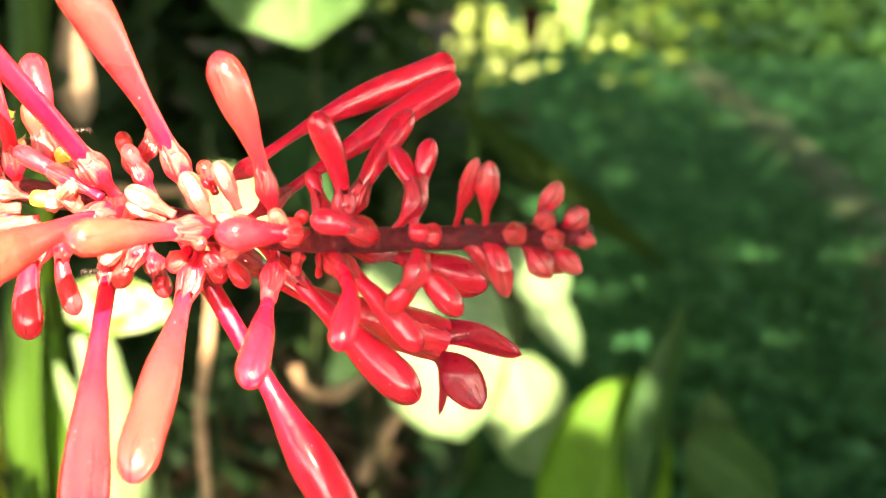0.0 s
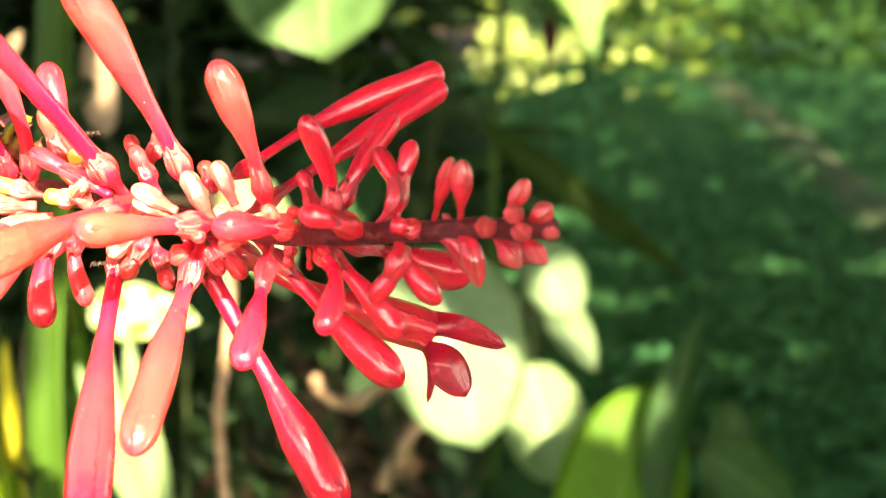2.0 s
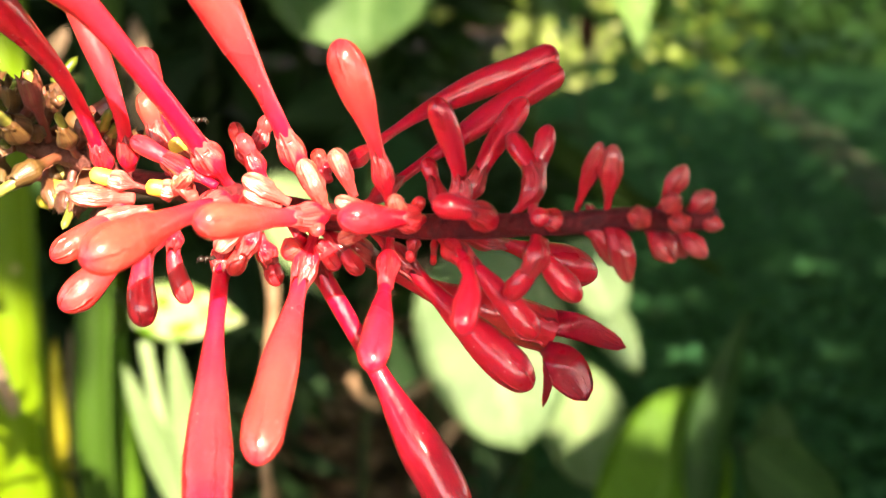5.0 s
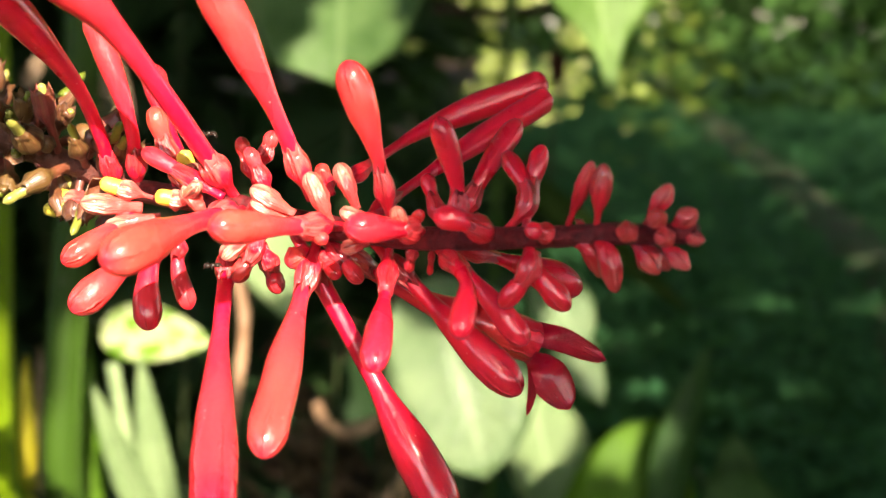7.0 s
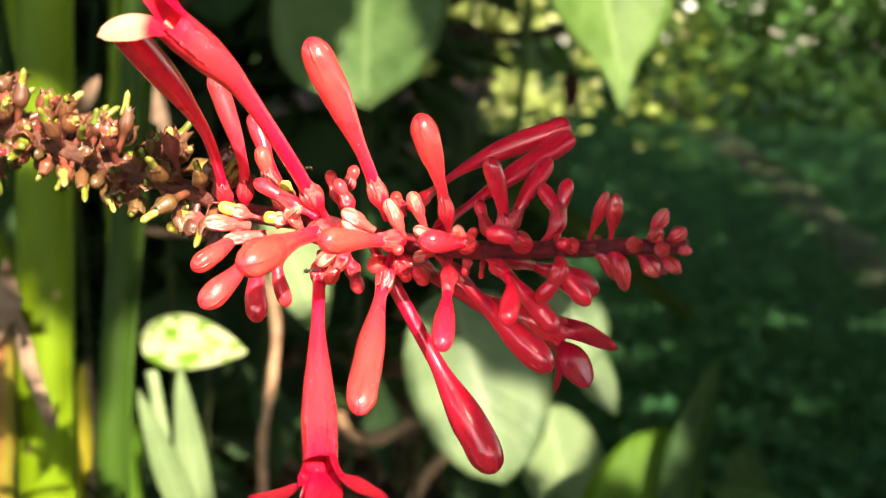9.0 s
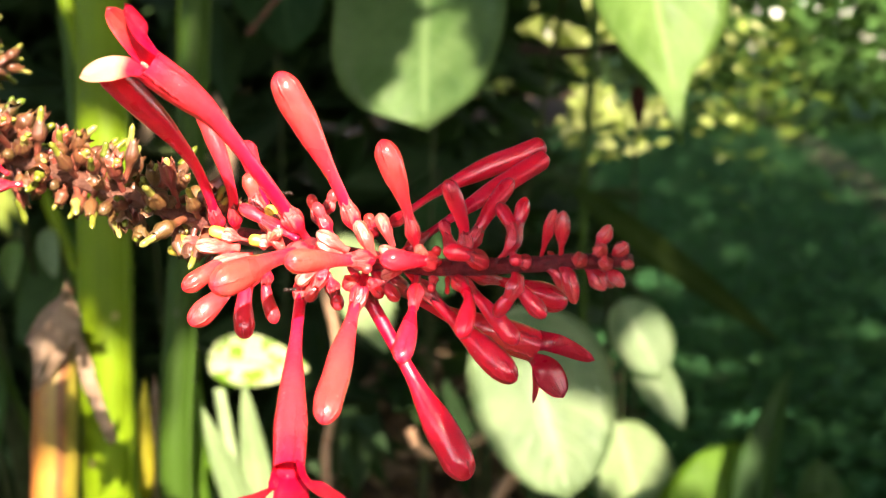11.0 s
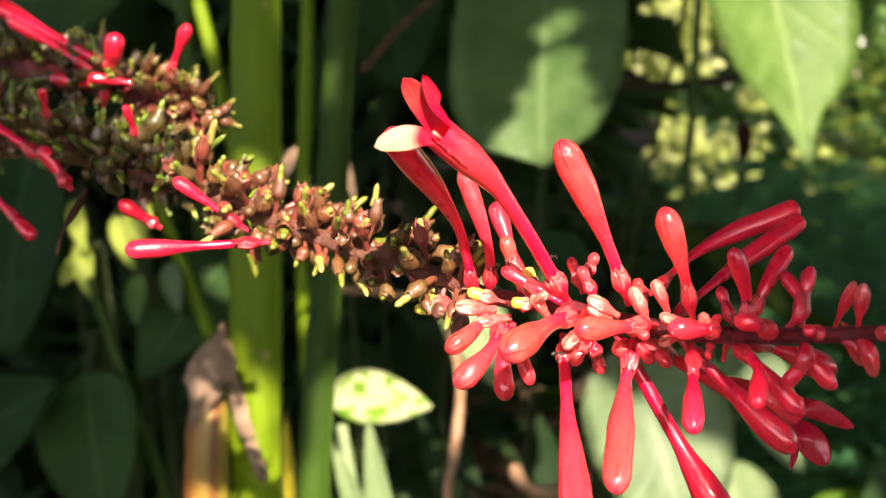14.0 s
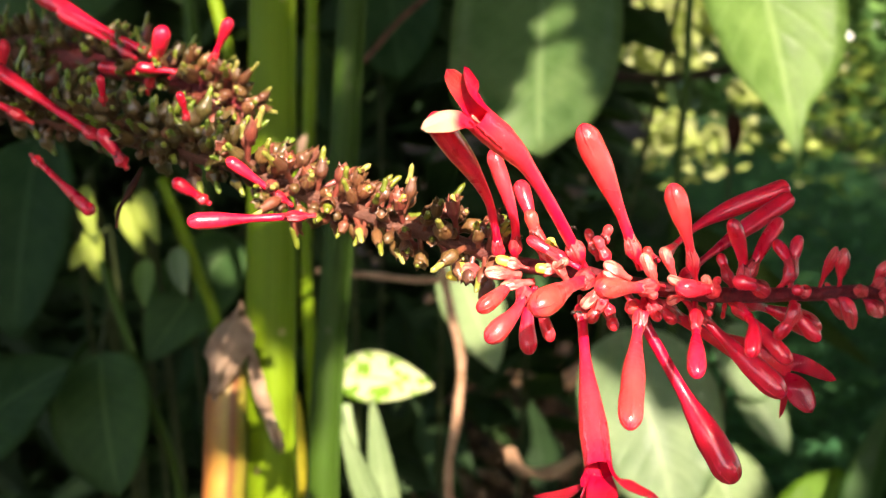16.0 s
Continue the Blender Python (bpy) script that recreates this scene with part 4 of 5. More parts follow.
# ---------------------------------------------------------------- spent part of the spike
def spent_meshes(name, seed, cup_material, stub_mat, slim):
    """One browned cup on its thin stalk, along +z from the origin, and the stub that stands in it: a tapering style, or a short cut end in a wide-open cup."""
    r = random.Random(seed)
    gaping = seed % 3 == 0
    L = 0.0072 * r.uniform(0.8, 1.2)
    us = [i / 18 for i in range(19)]
    lean = Vector((r.uniform(-1, 1), r.uniform(-1, 1), 0)) * 0.0016
    line = [Vector((0, 0, L * u)) + lean * (u * u) for u in us]
    w = 0.00136 * r.uniform(0.85, 1.15)
    close = 0.04 if gaping else 0.42 + 0.14 * slim
    bm = bmesh.new()
    rad = [0.00048 + 0.00010 * u + (w - 0.00058) * smooth(0.46, 0.70, u) - w * close * smooth(0.76, 1.0, u) for u in us]
    rings = loft(bm, line, rad, 10, wob=0.20, seed=seed * 3.1, lobes=0.045)
    for j in range(10):
        rings[-1][j].co += Vector((0, 0, 0.0006 if j % 2 == 0 else -0.0003))
    if gaping:
        end = [f for f in bm.faces if len(f.verts) > 4 and f.calc_center_median().z > L * 0.5]
        bmesh.ops.inset_region(bm, faces=end, thickness=w * 0.22)
        for v in {v for f in end for v in f.verts}:
            v.co.z -= 0.0011
    cup = mesh_of(name + "_cup", bm, cup_material)
    bm = bmesh.new()
    top = line[-1]
    H = 0.0004 if gaping else 0.0021 * r.uniform(0.5, 1.25)
    fat = 0.00080
    vs = [i / 8 for i in range(7)] + [0.84, 0.91, 0.96, 0.99, 1.0]
    loft(bm, [top + Vector((0, 0, -0.0014 + (H + 0.0014) * v)) + lean * (v * 0.8) for v in vs], [(fat - 0.00028 * smooth(0.0, 0.5, v)) * math.sqrt(max(0.02, 1 - smooth(0.72, 1.0, v) ** 2)) for v in vs], 8, wob=0.12, seed=seed)
    return cup, mesh_of(name + "_stub", bm, stub_mat)


KINDS = [spent_meshes("spent", k, SPENT, STUB, 0.0) for k in range(9)]
OLD_KINDS = [spent_meshes("spent_old", k + 40, SPENT_OLD, STUB_OLD, 1.0) for k in range(9)]


def spent_part(host, line, lo, hi, count, reach, seed, small=0.75, old_from=0.5):
    """Cups set round a stretch of the axis in a spiral, larger towards the older end, with smaller dry ones between."""
    rng = random.Random(seed)
    at = ROOT[host]
    n = len(line) - 1

    def spot(q, a, tilt):
        s = lo + (hi - lo) * q
        i = min(n - 1, int(s * n))
        p = line[i].lerp(line[i + 1], s * n - i)
        d = (line[i] - line[i + 1]).normalized()
        x = d.cross(Vector((0, 0, 1))).normalized()
        y = x.cross(d)
        return p, (x * math.cos(a) + y * math.sin(a) + d * tilt).normalized()

    for k in range(count):
        q = (k + 0.5) / count
        p, out = spot(q ** 0.72, k * 2.39996 + rng.uniform(-0.45, 0.45), rng.uniform(0.1, 0.9))
        old = smooth(old_from - 0.10, old_from + 0.12, q) > rng.random()
        out = (out + Vector((0, 0, 0.70 if old else 0.25))).normalized()
        size = (small + (reach - small) * smooth(0.0, 0.7, q)) * rng.uniform(0.72, 1.28)
        m = out.to_track_quat("Z", "Y").to_matrix().to_4x4()
        cup, stub = (OLD_KINDS if old else KINDS)[rng.randrange(len(KINDS))]
        ob = new("spent_cup", cup)
        ob.parent = host
        fat = rng.uniform(0.8, 1.15) * (0.80 + 0.25 * size)
        ob.matrix_basis = Matrix.Translation(p - at + out * 0.0008) @ m @ pose(0, 0, 0, 0, 0, rng.uniform(0, 360)) @ Matrix.Diagonal((fat, fat, size * 0.86, 1))
        if rng.random() < 0.9:
            sb = new("style_stub", stub)
            sb.parent = ob
    bm = bmesh.new()
    for k in range(count // 2):
        p, out = spot(rng.random() ** 0.5, rng.uniform(0, 6.283), rng.uniform(0.2, 0.9))
        L = 0.0042 * rng.uniform(0.6, 1.4)
        loft(bm, [p + out * (0.0008 + L * u / 5) for u in range(6)], [0.0004 + 0.0008 * smooth(0.2, 0.8, u / 5) for u in range(5)] + [0.0005], 6)
    tagged(part("dry_bract", bm, SPENT_OLD, host, "small dry brown bracts between the cups"), kind="stuff")


spent_line = curve([W(p) for p in AXIS[6:15]], 120)
spent_part(spike, spent_line, 0.03, 1.0, 300, 1.44, 21, 1.0, 0.32)
club((-8.19, 12.44, -1.72), (-10.38, 11.55, -1.78), 0.097, 0.173)
club((-8.91, 13.40, -1.68), (-10.13, 13.05, -0.74), 0.083, 0.134)
club((-13.48, 14.85, -0.60), (-16.30, 15.33, 1.04), 0.128, 0.177)
club((-12.85, 14.57, -1.14), (-13.44, 14.54, -0.29), 0.136, 0.169)
club((-10.99, 14.44, -1.82), (-11.70, 14.16, -1.29), 0.111, 0.165)
club((-16.15, 16.56, -1.02), (-13.70, 14.56, -2.07), 0.108, 0.160)
club((-13.70, 15.35, 0.18), (-13.54, 14.88, 0.82), 0.081, 0.102)
club((-11.50, 14.66, -0.17), (-11.55, 14.29, 0.51), 0.066, 0.098)
club((-16.8, 16.6, 0.7), (-16.4, 16.1, 1.6), 0.110, 0.170)
club((-15.5, 15.6, -0.25), (-17.0, 14.6, 0.85), 0.110, 0.165)


bm = bmesh.new()
loft(bm, curve([W((-12.55, 14.6, -1.1)), W((-12.65, 14.2, -1.55)), W((-12.8, 14.0, -1.9)), W((-12.85, 13.9, -2.3))], 14), [0.0003 + 0.0005 * math.exp(-((i - 4) / 2.6) ** 2) for i in range(15)], 8, wob=0.3)
part("withered_flower", bm, DEAD, spike, "withered brown flower hanging down")


# ---------------------------------------------------------------- a second spike behind
BACK_AXIS = [(-11.07, 17.37, 0.0), (-12.25, 17.90, 0.55), (-15.00, 19.34, 1.0), (-19.44, 21.74, 1.5), (-24.5, 24.0, 0.6), (-29, 25.5, -8)]
back = thing("flower_spike", (-0.31, 0.27, 0.0), "browned flower spike with a few red flowers, behind the nearer one", "flower")
back_line = curve([W(p) for p in BACK_AXIS] + [Vector((-0.31, 0.27, 0.4)), Vector((-0.31, 0.27, 0.0))], 80)
bm = bmesh.new()
loft(bm, back_line, [0.001 + 0.003 * smooth(0, 0.4, i / 80) for i in range(81)], 10, wob=0.15)
part("stem", bm, RACHIS, back, "brown stem")
spent_part(back, curve([W(p) for p in BACK_AXIS[:5]], 80), 0.0, 1.0, 210, 1.5, 33, 1.0, 0.25)
HOST[0] = back
club((-13.60, 18.21, 1.22), (-17.50, 19.66, 2.89), 0.135, 0.252)
club((-14.31, 18.53, 1.22), (-16.72, 19.31, 2.45), 0.122, 0.234)
club((-14.00, 18.39, 0.37), (-13.07, 17.27, 1.94), 0.129, 0.225)
club((-12.24, 17.90, 0.97), (-11.49, 17.36, 2.14), 0.101, 0.161)
club((-12.58, 18.05, 0.84), (-13.92, 17.55, 1.03), 0.090, 0.140)
club((-12.93, 18.21, 0.71), (-15.42, 18.73, 1.03), 0.093, 0.162)


# ---------------------------------------------------------------- plants behind
def plant_leaf(name, base, tip, width, material, label, **shape):
    """A leaf on its own curved stalk, which goes down or up into the bed."""
    b, t = W(base), W(tip)
    foot = Vector(shape.pop("foot_at", (b.x + 0.05 * (1 if b.x > 0 else -1), b.y + 0.10, 0.0)))
    ob = thing(name, foot, label, "leaf")
    bm = bmesh.new()
    blade(bm, b, t, width * 0.01, seed=base[0] * 0.7, **shape)
    part("leaf_blade", bm, material, ob)
    bm = bmesh.new()
    d = (t - b).normalized()
    back_of = b - d * min(0.05, 0.25 * (t - b).length) + Vector((0, 0.015, 0))
    line = curve([b + d * 0.002, back_of, back_of.lerp(foot, 0.5) + Vector((0, 0.07, 0.0)), foot], 16)
    loft(bm, line, [0.0011 + 0.0016 * i / 16 for i in range(17)], 8)
    part("leaf_stalk", bm, LEAF_STALK, ob)
    return ob


def variegated_leaf(base, tip, width):
    ob = plant_leaf("variegated_leaf", base, tip, width, LEAF_VAR, "green leaf splashed with creamy white, lit by the sun", droop=0.03, turn=0.15)
    return ob


def cane(name, pts, r, material, label, category):
    """A stem, vine or twig; its lower end goes on to the ground."""
    w = [W(p) for p in pts]
    low = min((w[0], w[-1]), key=lambda p: p.z)
    ordered = w if low is w[-1] else w[::-1]
    if category in ("stem", "vine"):
        ordered = ordered + [Vector((low.x + 0.01, low.y + 0.02, low.z * 0.5)), Vector((low.x, low.y + 0.03, 0.0))]
    bm = bmesh.new()
    line = curve(ordered, 40)
    loft(bm, line, [r * 0.01 * (0.9 + 0.2 * noise.noise(Vector((i * 0.5, r, 1)))) for i in range(41)], 12, wob=0.12, seed=r)
    return own(name, bm, material, line[-1], label, category)


plant_leaf("broad_leaf", (-7.0, 71.97, 10.69), (-7.0, 62.51, -4.0), 12.0, LEAF_BROAD, "broad oval mid-green leaf hanging behind the flower", droop=0.04, blunt=1.6, turn=-0.35)
plant_leaf("drip_tip_leaf", (4.55, 61.10, 11.6), (8.05, 53.81, -4.2), 9.0, LEAF_FRESH, "pale green leaf with a long drip tip", droop=0.03, drip=True, turn=0.25, foot_at=(-0.12, 1.20, 0.0))
plant_leaf("pale_leaf", (-13.07, 67.18, -11.84), (-9.49, 64.43, -19.24), 4.52, LEAF_PALE_GLARE, "pale green pointed leaf behind the spent stem", turn=0.2)
plant_leaf("oval_leaf", (-1.1, 66.5, -16.3), (2.7, 60.3, -27.3), 10.0, LEAF_GREY, "large pale oval leaf in a patch of sun", round_tip=0.6, turn=0.1)
plant_leaf("oval_leaf", (7.3, 84.29, -30.2), (10.1, 80.88, -39.71), 7.6, LEAF_PALE_GLARE, "bright oval leaf low behind the flowers, sun glare in its colour", round_tip=0.7, turn=0.1)
plant_leaf("small_leaf", (6.1, 69.21, -16.4), (8.9, 67.23, -21.2), 4.6, LEAF_GREY, "small grey-green leaf near the lawn edge", round_tip=0.7, turn=0.1, foot_at=(0.13, 1.30, 0.0))
plant_leaf("small_leaf", (7.4, 68.82, -20.0), (10.5, 66.27, -24.6), 2.9, LEAF_GREY, "narrow grey-green leaf hanging near the lawn edge", foot_at=(0.14, 1.32, 0.0))
plant_leaf("upright_leaf", (11.6, 67.88, -40.60), (15.0, 71.18, -27.2), 9.6, LEAF_BRIGHT, "bright green upright leaf beside the lawn", round_tip=0.6, turn=0.3)
plant_leaf("upright_leaf", (15.4, 66.46, -35.5), (18.0, 70.41, -21.2), 3.2, LEAF_MID, "upright green leaf folded along its midrib beside the lawn", turn=0.75, fold=0.42)
plant_leaf("upright_leaf", (21.43, 71.79, -40.50), (21.90, 74.61, -29.45), 4.61, LEAF_MID, "short rounded green leaf beside the lawn", round_tip=0.8)
plant_leaf("upright_leaf", (18.5, 69.73, -31.2), (26.3, 71.0, -37.0), 5.2, LEAF_MID, "low green leaf spreading beside the lawn", round_tip=0.3)
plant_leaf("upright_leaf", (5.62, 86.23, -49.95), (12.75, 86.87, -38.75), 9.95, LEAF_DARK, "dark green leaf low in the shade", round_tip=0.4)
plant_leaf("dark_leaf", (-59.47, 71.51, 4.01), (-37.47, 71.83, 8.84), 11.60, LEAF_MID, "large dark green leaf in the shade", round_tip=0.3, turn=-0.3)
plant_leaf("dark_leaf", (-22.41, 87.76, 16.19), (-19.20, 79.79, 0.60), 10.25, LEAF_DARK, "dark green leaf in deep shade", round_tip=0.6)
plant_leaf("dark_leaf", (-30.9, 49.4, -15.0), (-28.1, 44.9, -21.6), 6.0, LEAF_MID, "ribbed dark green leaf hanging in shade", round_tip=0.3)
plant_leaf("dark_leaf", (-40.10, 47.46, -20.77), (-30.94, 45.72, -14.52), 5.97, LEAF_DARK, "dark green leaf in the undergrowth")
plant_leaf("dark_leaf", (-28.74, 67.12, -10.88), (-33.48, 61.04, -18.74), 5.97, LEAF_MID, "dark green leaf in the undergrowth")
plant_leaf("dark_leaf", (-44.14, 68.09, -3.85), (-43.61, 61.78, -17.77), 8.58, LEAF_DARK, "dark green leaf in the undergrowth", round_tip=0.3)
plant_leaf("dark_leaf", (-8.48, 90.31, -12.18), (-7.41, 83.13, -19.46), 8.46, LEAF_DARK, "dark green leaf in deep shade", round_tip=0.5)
# the lime leaflets carry sun in their colour, the last two are duller
for base, tip, width, material, words in (
        ((-36.8, 60.0, -6.6), (-35.2, 58.0, -9.7), 1.3, LEAF_LIME_GLARE, "yellow-green hanging leaflet, sun glare put into its colour"),
        ((-36.4, 60.0, -9.3), (-35.0, 58.0, -12.7), 1.5, LEAF_LIME_GLARE, "yellow-green hanging leaflet, sun glare put into its colour"),
        ((-36.2, 60.0, -10.3), (-37.0, 58.0, -11.9), 1.4, LEAF_LIME_GLARE, "small hanging leaflet, sun glare put into its pale colour"),
        ((-34.0, 60.0, -7.6), (-31.9, 58.0, -10.8), 1.4, LEAF_LIME_GLARE, "narrow yellow-green hanging leaflet, sun glare in its colour"),
        ((-32.9, 60.0, -6.8), (-30.9, 58.0, -10.0), 1.5, LEAF_LIME_GLARE, "narrow hanging leaflet, sun glare in its pale colour"),
        ((-32.6, 60.0, -11.4), (-32.0, 58.0, -14.2), 1.5, LEAF_FRESH, "small green leaflet in half shade"),
        ((-30.4, 60.0, -10.5), (-29.2, 58.0, -13.3), 1.5, LEAF_GREY, "small grey-green leaflet in half shade")):
    plant_leaf("hanging_leaflet", base, tip, width, material, words)
plant_leaf("strap_leaf", (-18.08, 51.55, -29.13), (-19.28, 54.12, -17.05), 1.49, LEAF_BRIGHT, "yellow-green strap leaf lit by the sun")
plant_leaf("strap_leaf", (-19.74, 47.19, -25.65), (-21.41, 48.94, -17.45), 1.63, LEAF_YELLOW, "yellowing strap leaf at the foot of the stalks")
plant_leaf("strap_leaf", (-13.12, 47.83, -27.24), (-15.04, 49.06, -16.68), 1.8, LEAF_PALE_GLARE, "pale strap leaf bending over")
plant_leaf("strap_leaf", (-17.64, 44.18, -23.16), (-17.77, 43.50, -14.76), 0.98, DRY, "dry tan strap leaf beside the stalks")
plant_leaf("strap_leaf", (-12.47, 42.85, -23.38), (-15.25, 42.64, -15.96), 1.40, LEAF_PALE_GLARE, "pale strap leaf below the variegated leaf")
plant_leaf("strap_leaf", (-15.29, 35.65, -17.60), (-15.51, 36.37, -12.59), 0.80, LEAF_YELLOW, "yellow strap leaf by the torn stump")
plant_leaf("dry_leaf", (-17.97, 43.85, -3.77), (-17.18, 44.28, -2.02), 0.79, DRY, "small dry tan leaf beside the stalks", foot_at=(-0.143, 0.395, 0.85))
plant_leaf("strap_leaf", (3.4, 95.0, -11.7), (22.1, 90.0, -24.8), 2.6, LEAF_OLIVE, "dark olive strap leaf arching before the lawn", droop=0.10, face=(0, -1, 0.1), foot_at=(-0.06, 1.15, 0.0))
plant_leaf("dry_leaf", (9.5, 100.0, -2.6), (9.8, 99.6, -6.2), 1.6, DEAD, "dark brown dead leaf hanging beyond the stems")
plant_leaf("strap_leaf", (-18.9, 60.0, -8.6), (-19.3, 60.0, -2.0), 2.0, DRY, "broad dry tan strap leaf behind the dark stalk", droop=0.03)
variegated_leaf((-17.6, 51.44, -16.1), (-11.75, 50.27, -16.25), 3.0)
cane("green_stem", [(-21.74, 63.01, 7.73), (-21.72, 61.58, -0.95), (-21.62, 59.93, -11.08)], 0.48, STALK, "slim yellow-green stem beside the thick stalks", "stem")
cane("green_stem", [(-21.81, 43.33, 6.48), (-21.06, 43.03, 3.63), (-20.10, 42.64, 0.00), (-18.97, 41.96, -5.70)], 0.34, STALK, "slim bright green stem leaning across", "stem")
cane("green_stem", [(-31.8, 52.0, -10.2), (-29.5, 51.0, -15.9), (-26.6, 50.0, -23.6)], 0.30, STALK_DARK, "thin blue-green stem in the undergrowth", "stem")
cane("green_stem", [(-31.4, 60.2, -6.0), (-29.3, 60.0, -11.4), (-27.2, 59.6, -17.4)], 0.45, STALK, "thin yellow-green stem in the undergrowth", "stem")
cane("green_stem", [(6.20, 115.80, 14.00), (5.96, 113.59, -0.30), (5.27, 111.49, -13.41)], 0.52, STALK_DARK, "dark green slender stem of a shrub", "stem")
cane("green_stem", [(-33.74, 71.59, 8.22), (-32.89, 70.55, 1.20), (-32.00, 69.25, -7.48)], 0.63, STALK_DARK, "dark green stem in the shade", "stem")
cane("green_stem", [(-16.99, 51.29, -17.87), (-16.48, 50.92, -20.59), (-15.53, 50.26, -25.39)], 0.39, LEAF_PALE_GLARE, "pale green stem under a variegated leaf", "stem")
cane("brown_twig", [(-1.90, 115.53, 0.88), (4.21, 116.51, 0.58), (10.89, 117.76, 1.50)], 0.62, BARK_DARK, "dark horizontal twig of a shrub", "twig")
cane("brown_vine", [(-11.49, 51.40, -9.62), (-10.84, 51.03, -12.41), (-10.26, 50.71, -14.88), (-10.46, 50.07, -18.61), (-10.76, 49.66, -20.78), (-10.41, 48.85, -26.05)], 0.30, VINE, "thin brown woody vine hanging down", "vine")
cane("brown_vine", [(-19.92, 56.08, -11.08), (-16.49, 56.53, -11.32), (-13.75, 56.89, -11.57), (-10.67, 57.37, -11.34)], 0.24, VINE, "thin brown dry stem lying sideways", "twig")
cane("brown_twig", [(-20.9, 74.0, 1.7), (-18.3, 74.0, 4.6), (-15.3, 74.0, 7.2)], 0.22, VINE_DARK, "thin brown twig crossing a dark leaf", "twig")
cane("brown_twig", [(-9.10, 73.30, -27.91), (-8.18, 73.19, -29.42), (-5.99, 73.42, -29.93), (-4.07, 73.90, -28.74)], 0.35, VINE, "curled dry brown twig in the litter", "twig")
cane("brown_twig", [(-10.26, 83.06, -31.33), (-9.08, 82.58, -33.09), (-6.55, 82.54, -33.05), (-3.80, 82.84, -31.66)], 0.51, VINE, "curled pale dry twig in the litter", "twig")
cane("brown_twig", [(-5.02, 88.02, -43.81), (-2.57, 89.10, -39.38), (-0.10, 89.80, -36.41)], 0.65, VINE, "pale dry twig in the litter", "twig")


def thick_stalk(pts, r, material, label):
    w = [W(p) for p in pts]
    foot = Vector((w[-1].x, w[-1].y + 0.03, 0.0))
    ob = thing("plant_stalk", foot, label, "plant stalk", group="thick green stalks")
    line = curve(w + [foot], 50)
    bm = bmesh.new()
    loft(bm, line, [r * 0.01 * (1.0 + 0.25 * i / 50) for i in range(51)], 22, wob=0.03, flat=0.85)
    part("stalk", bm, material, ob)
    # the edge of the outer sheath that wraps the stalk
    bm = bmesh.new()
    sd = Vector((r * 0.0088, -r * 0.0042, 0))
    loft(bm, [p + sd * (1.0 + 0.25 * i / 50) for i, p in enumerate(line)], [0.0011] * 51, 6)
    part("sheath_edge", bm, material, ob)
    return ob


thick_stalk([(-16.45, 37.3, 12), (-16.29, 36.46, 6.49), (-15.87, 34.46, -2.91), (-15.65, 32.9, -15.84)], 0.99, STALK, "thick smooth bright green stalk with tan flecks")
thick_stalk([(-13.9, 42.3, 12), (-14.02, 41.50, 7.10), (-14.36, 39.32, -5.81), (-14.69, 37.31, -17.77)], 0.69, STALK_DARK, "dark green smooth stalk behind a brighter one")


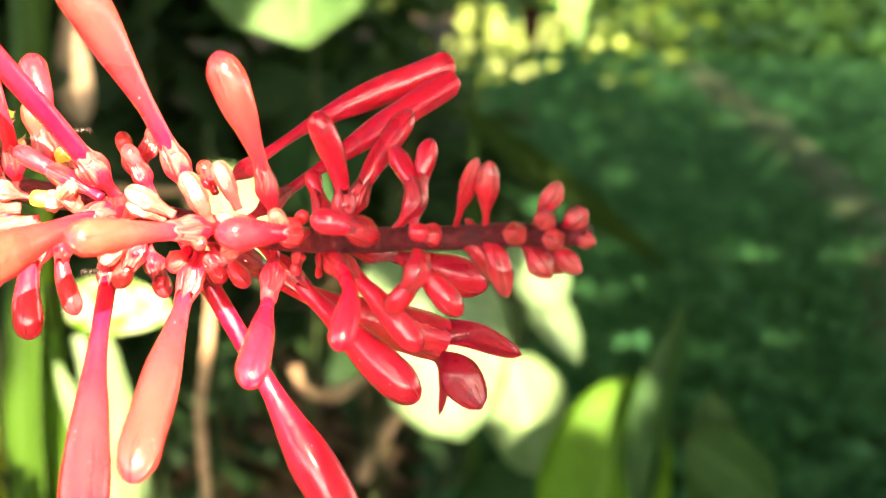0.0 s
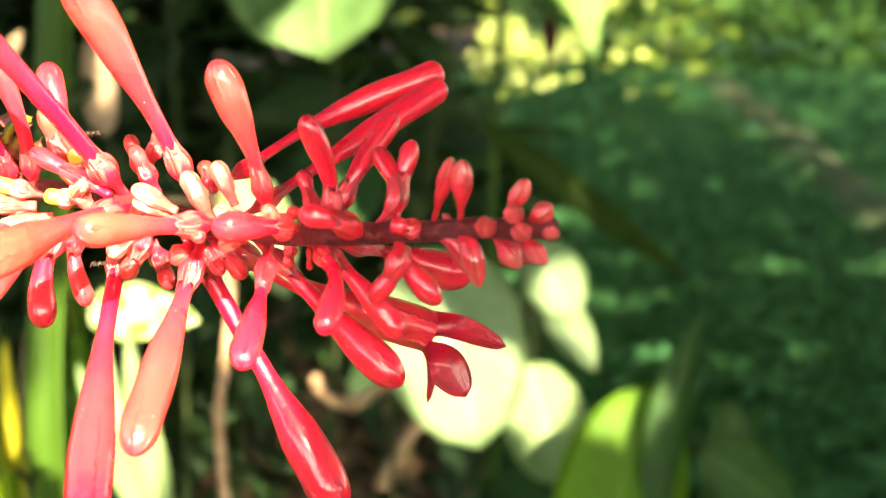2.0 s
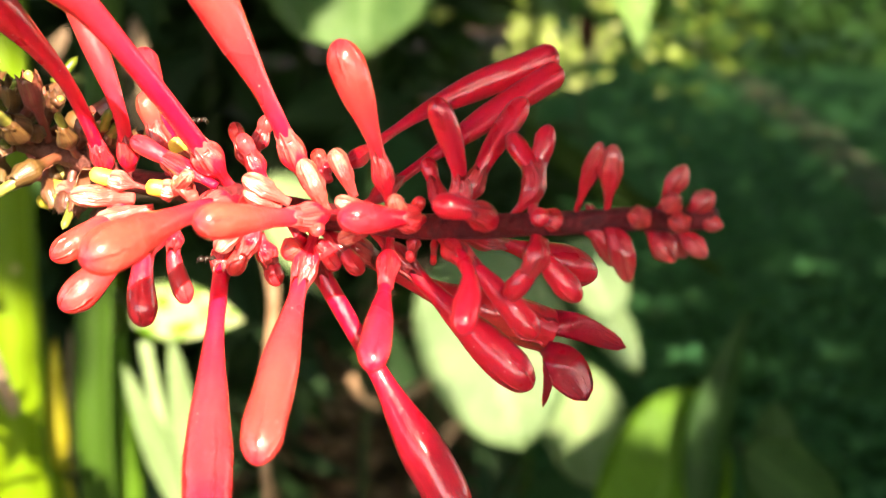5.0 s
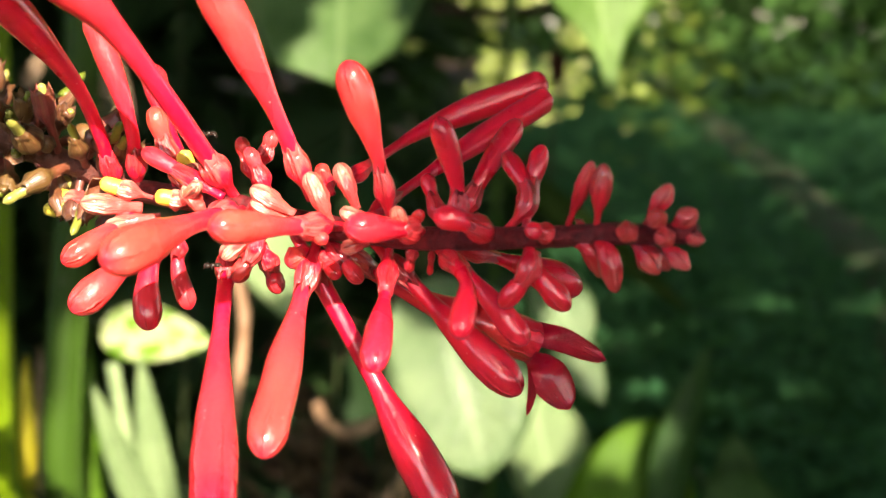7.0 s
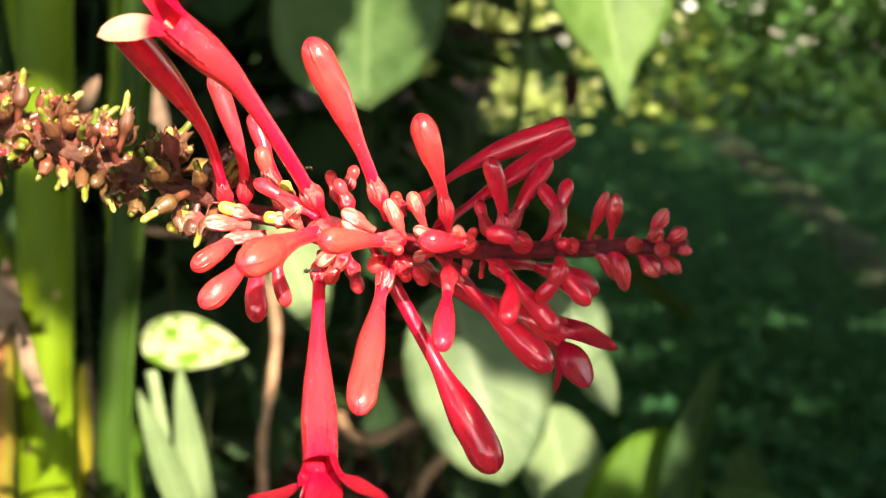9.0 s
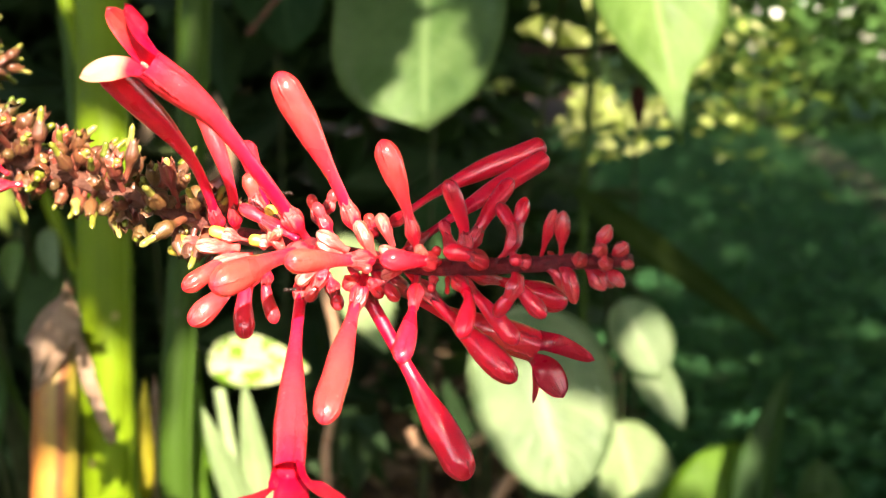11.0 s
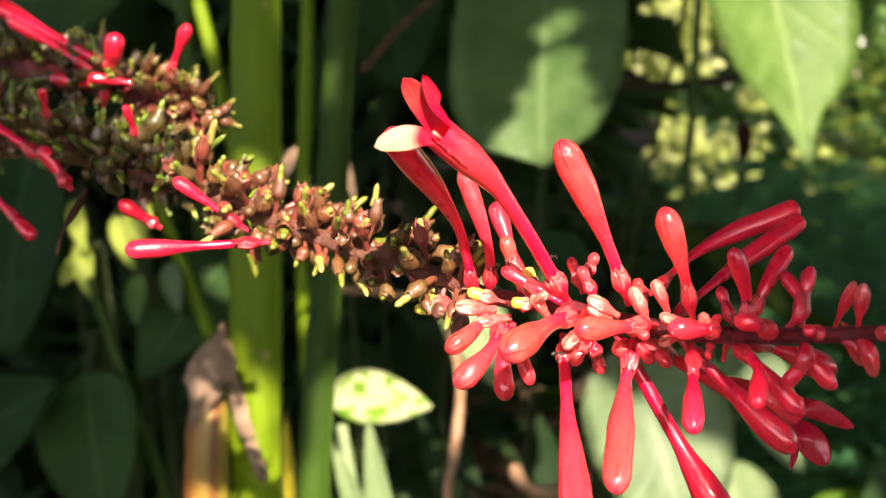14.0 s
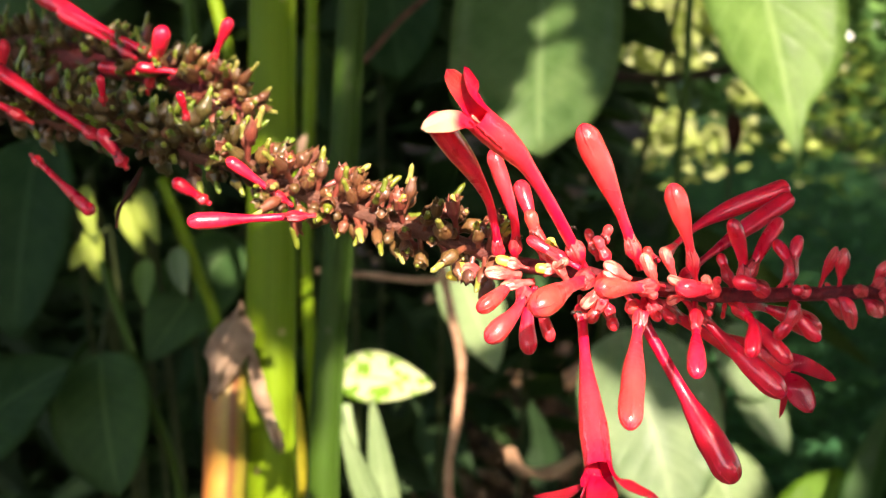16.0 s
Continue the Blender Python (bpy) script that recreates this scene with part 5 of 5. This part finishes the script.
def stump_material():
    k = Mat("torn_stump", 0.45, 0.4)
    u, v = k.uv()
    n = k.noise(30, 4)
    sep = k.node("ShaderNodeSeparateXYZ")
    k.l.new(k.coords(), sep.inputs[0])
    across = k.math("ADD", k.math("MULTIPLY", sep.outputs[0], 50.0), k.math("MULTIPLY", n, 0.22))
    col = k.ramp(k.math("ADD", across, 0.95), (0.0, (0.07, 0.022, 0.012)), (0.22, (0.22, 0.075, 0.018)), (0.42, (0.30, 0.15, 0.022)), (0.60, (0.24, 0.17, 0.020)), (0.72, (0.13, 0.036, 0.015)), (0.85, (0.20, 0.18, 0.020)))
    col = k.mix(k.grey(k.noise(140, 4), 0.4, 0.75, 0.0, 0.4), col, (0.16, 0.06, 0.02))
    k.colour(col)
    k.bump(k.noise(120, 4), 0.3, 0.001)
    return k.m


stump = thing("torn_sheath", (-0.158, 0.31, 0.0), "torn yellow-orange leaf sheath with a dry tan husk", "plant stalk")
bm = bmesh.new()
line = curve([W((-16.46, 32.30, -8.00)), W((-16.79, 31.96, -9.85)), W((-17.00, 31.64, -11.74)), W((-17.00, 31.28, -14.09)), W((-17.00, 30.91, -16.56)), W((-16.8, 30.9, -24)), Vector((-0.158, 0.316, 0.0))], 30)
loft(bm, line, [0.0008 + 0.0075 * smooth(0, 11, i) + 0.006 * smooth(18, 30, i) for i in range(31)], 22, wob=0.08)
part("sheath", bm, stump_material(), stump, "yellow-orange sheath with brown edge")


def husk(name, pts, widths, bulge, seed):
    """A curled, ragged flake of dry husk standing a little off the sheath."""
    bm = bmesh.new()
    line = curve([W(p) for p in pts], 18)
    rng = random.Random(seed)
    grid = []
    for i, p in enumerate(line):
        w = 0.01 * (widths[0] + (widths[1] - widths[0]) * smooth(0, 0.45, i / 18) + (widths[2] - widths[1]) * smooth(0.5, 1, i / 18))
        row = []
        for j in range(9):
            q = j / 4 - 1
            rag = 1 + (rng.uniform(-0.14, 0.14) if j in (0, 8) else 0)
            row.append(bm.verts.new(p + Vector((q * w * rag, (q * q * 0.7 - 0.5) * bulge * 0.01 + 0.0008 * noise.noise(Vector((i * 0.6, j * 0.7, seed))), rng.uniform(-0.0008, 0.0008) * (i in (0, 18)) * 3))))
        grid.append(row)
    fs = [bm.faces.new((grid[i][j], grid[i][j + 1], grid[i + 1][j + 1], grid[i + 1][j])) for i in range(18) for j in range(8)]
    bmesh.ops.solidify(bm, geom=fs, thickness=0.0005)
    part(name, bm, DRY, stump, "dry tan papery husk")


husk("dry_flake", [(-16.20, 31.47, -7.66), (-16.55, 30.76, -9.25), (-16.99, 30.42, -11.02)], (0.05, 0.92, 0.28), 0.7, 1)
husk("dry_flake", [(-15.94, 31.30, -9.09), (-15.38, 30.72, -10.82), (-14.57, 30.51, -13.05)], (0.10, 0.30, 0.24), 0.3, 2)
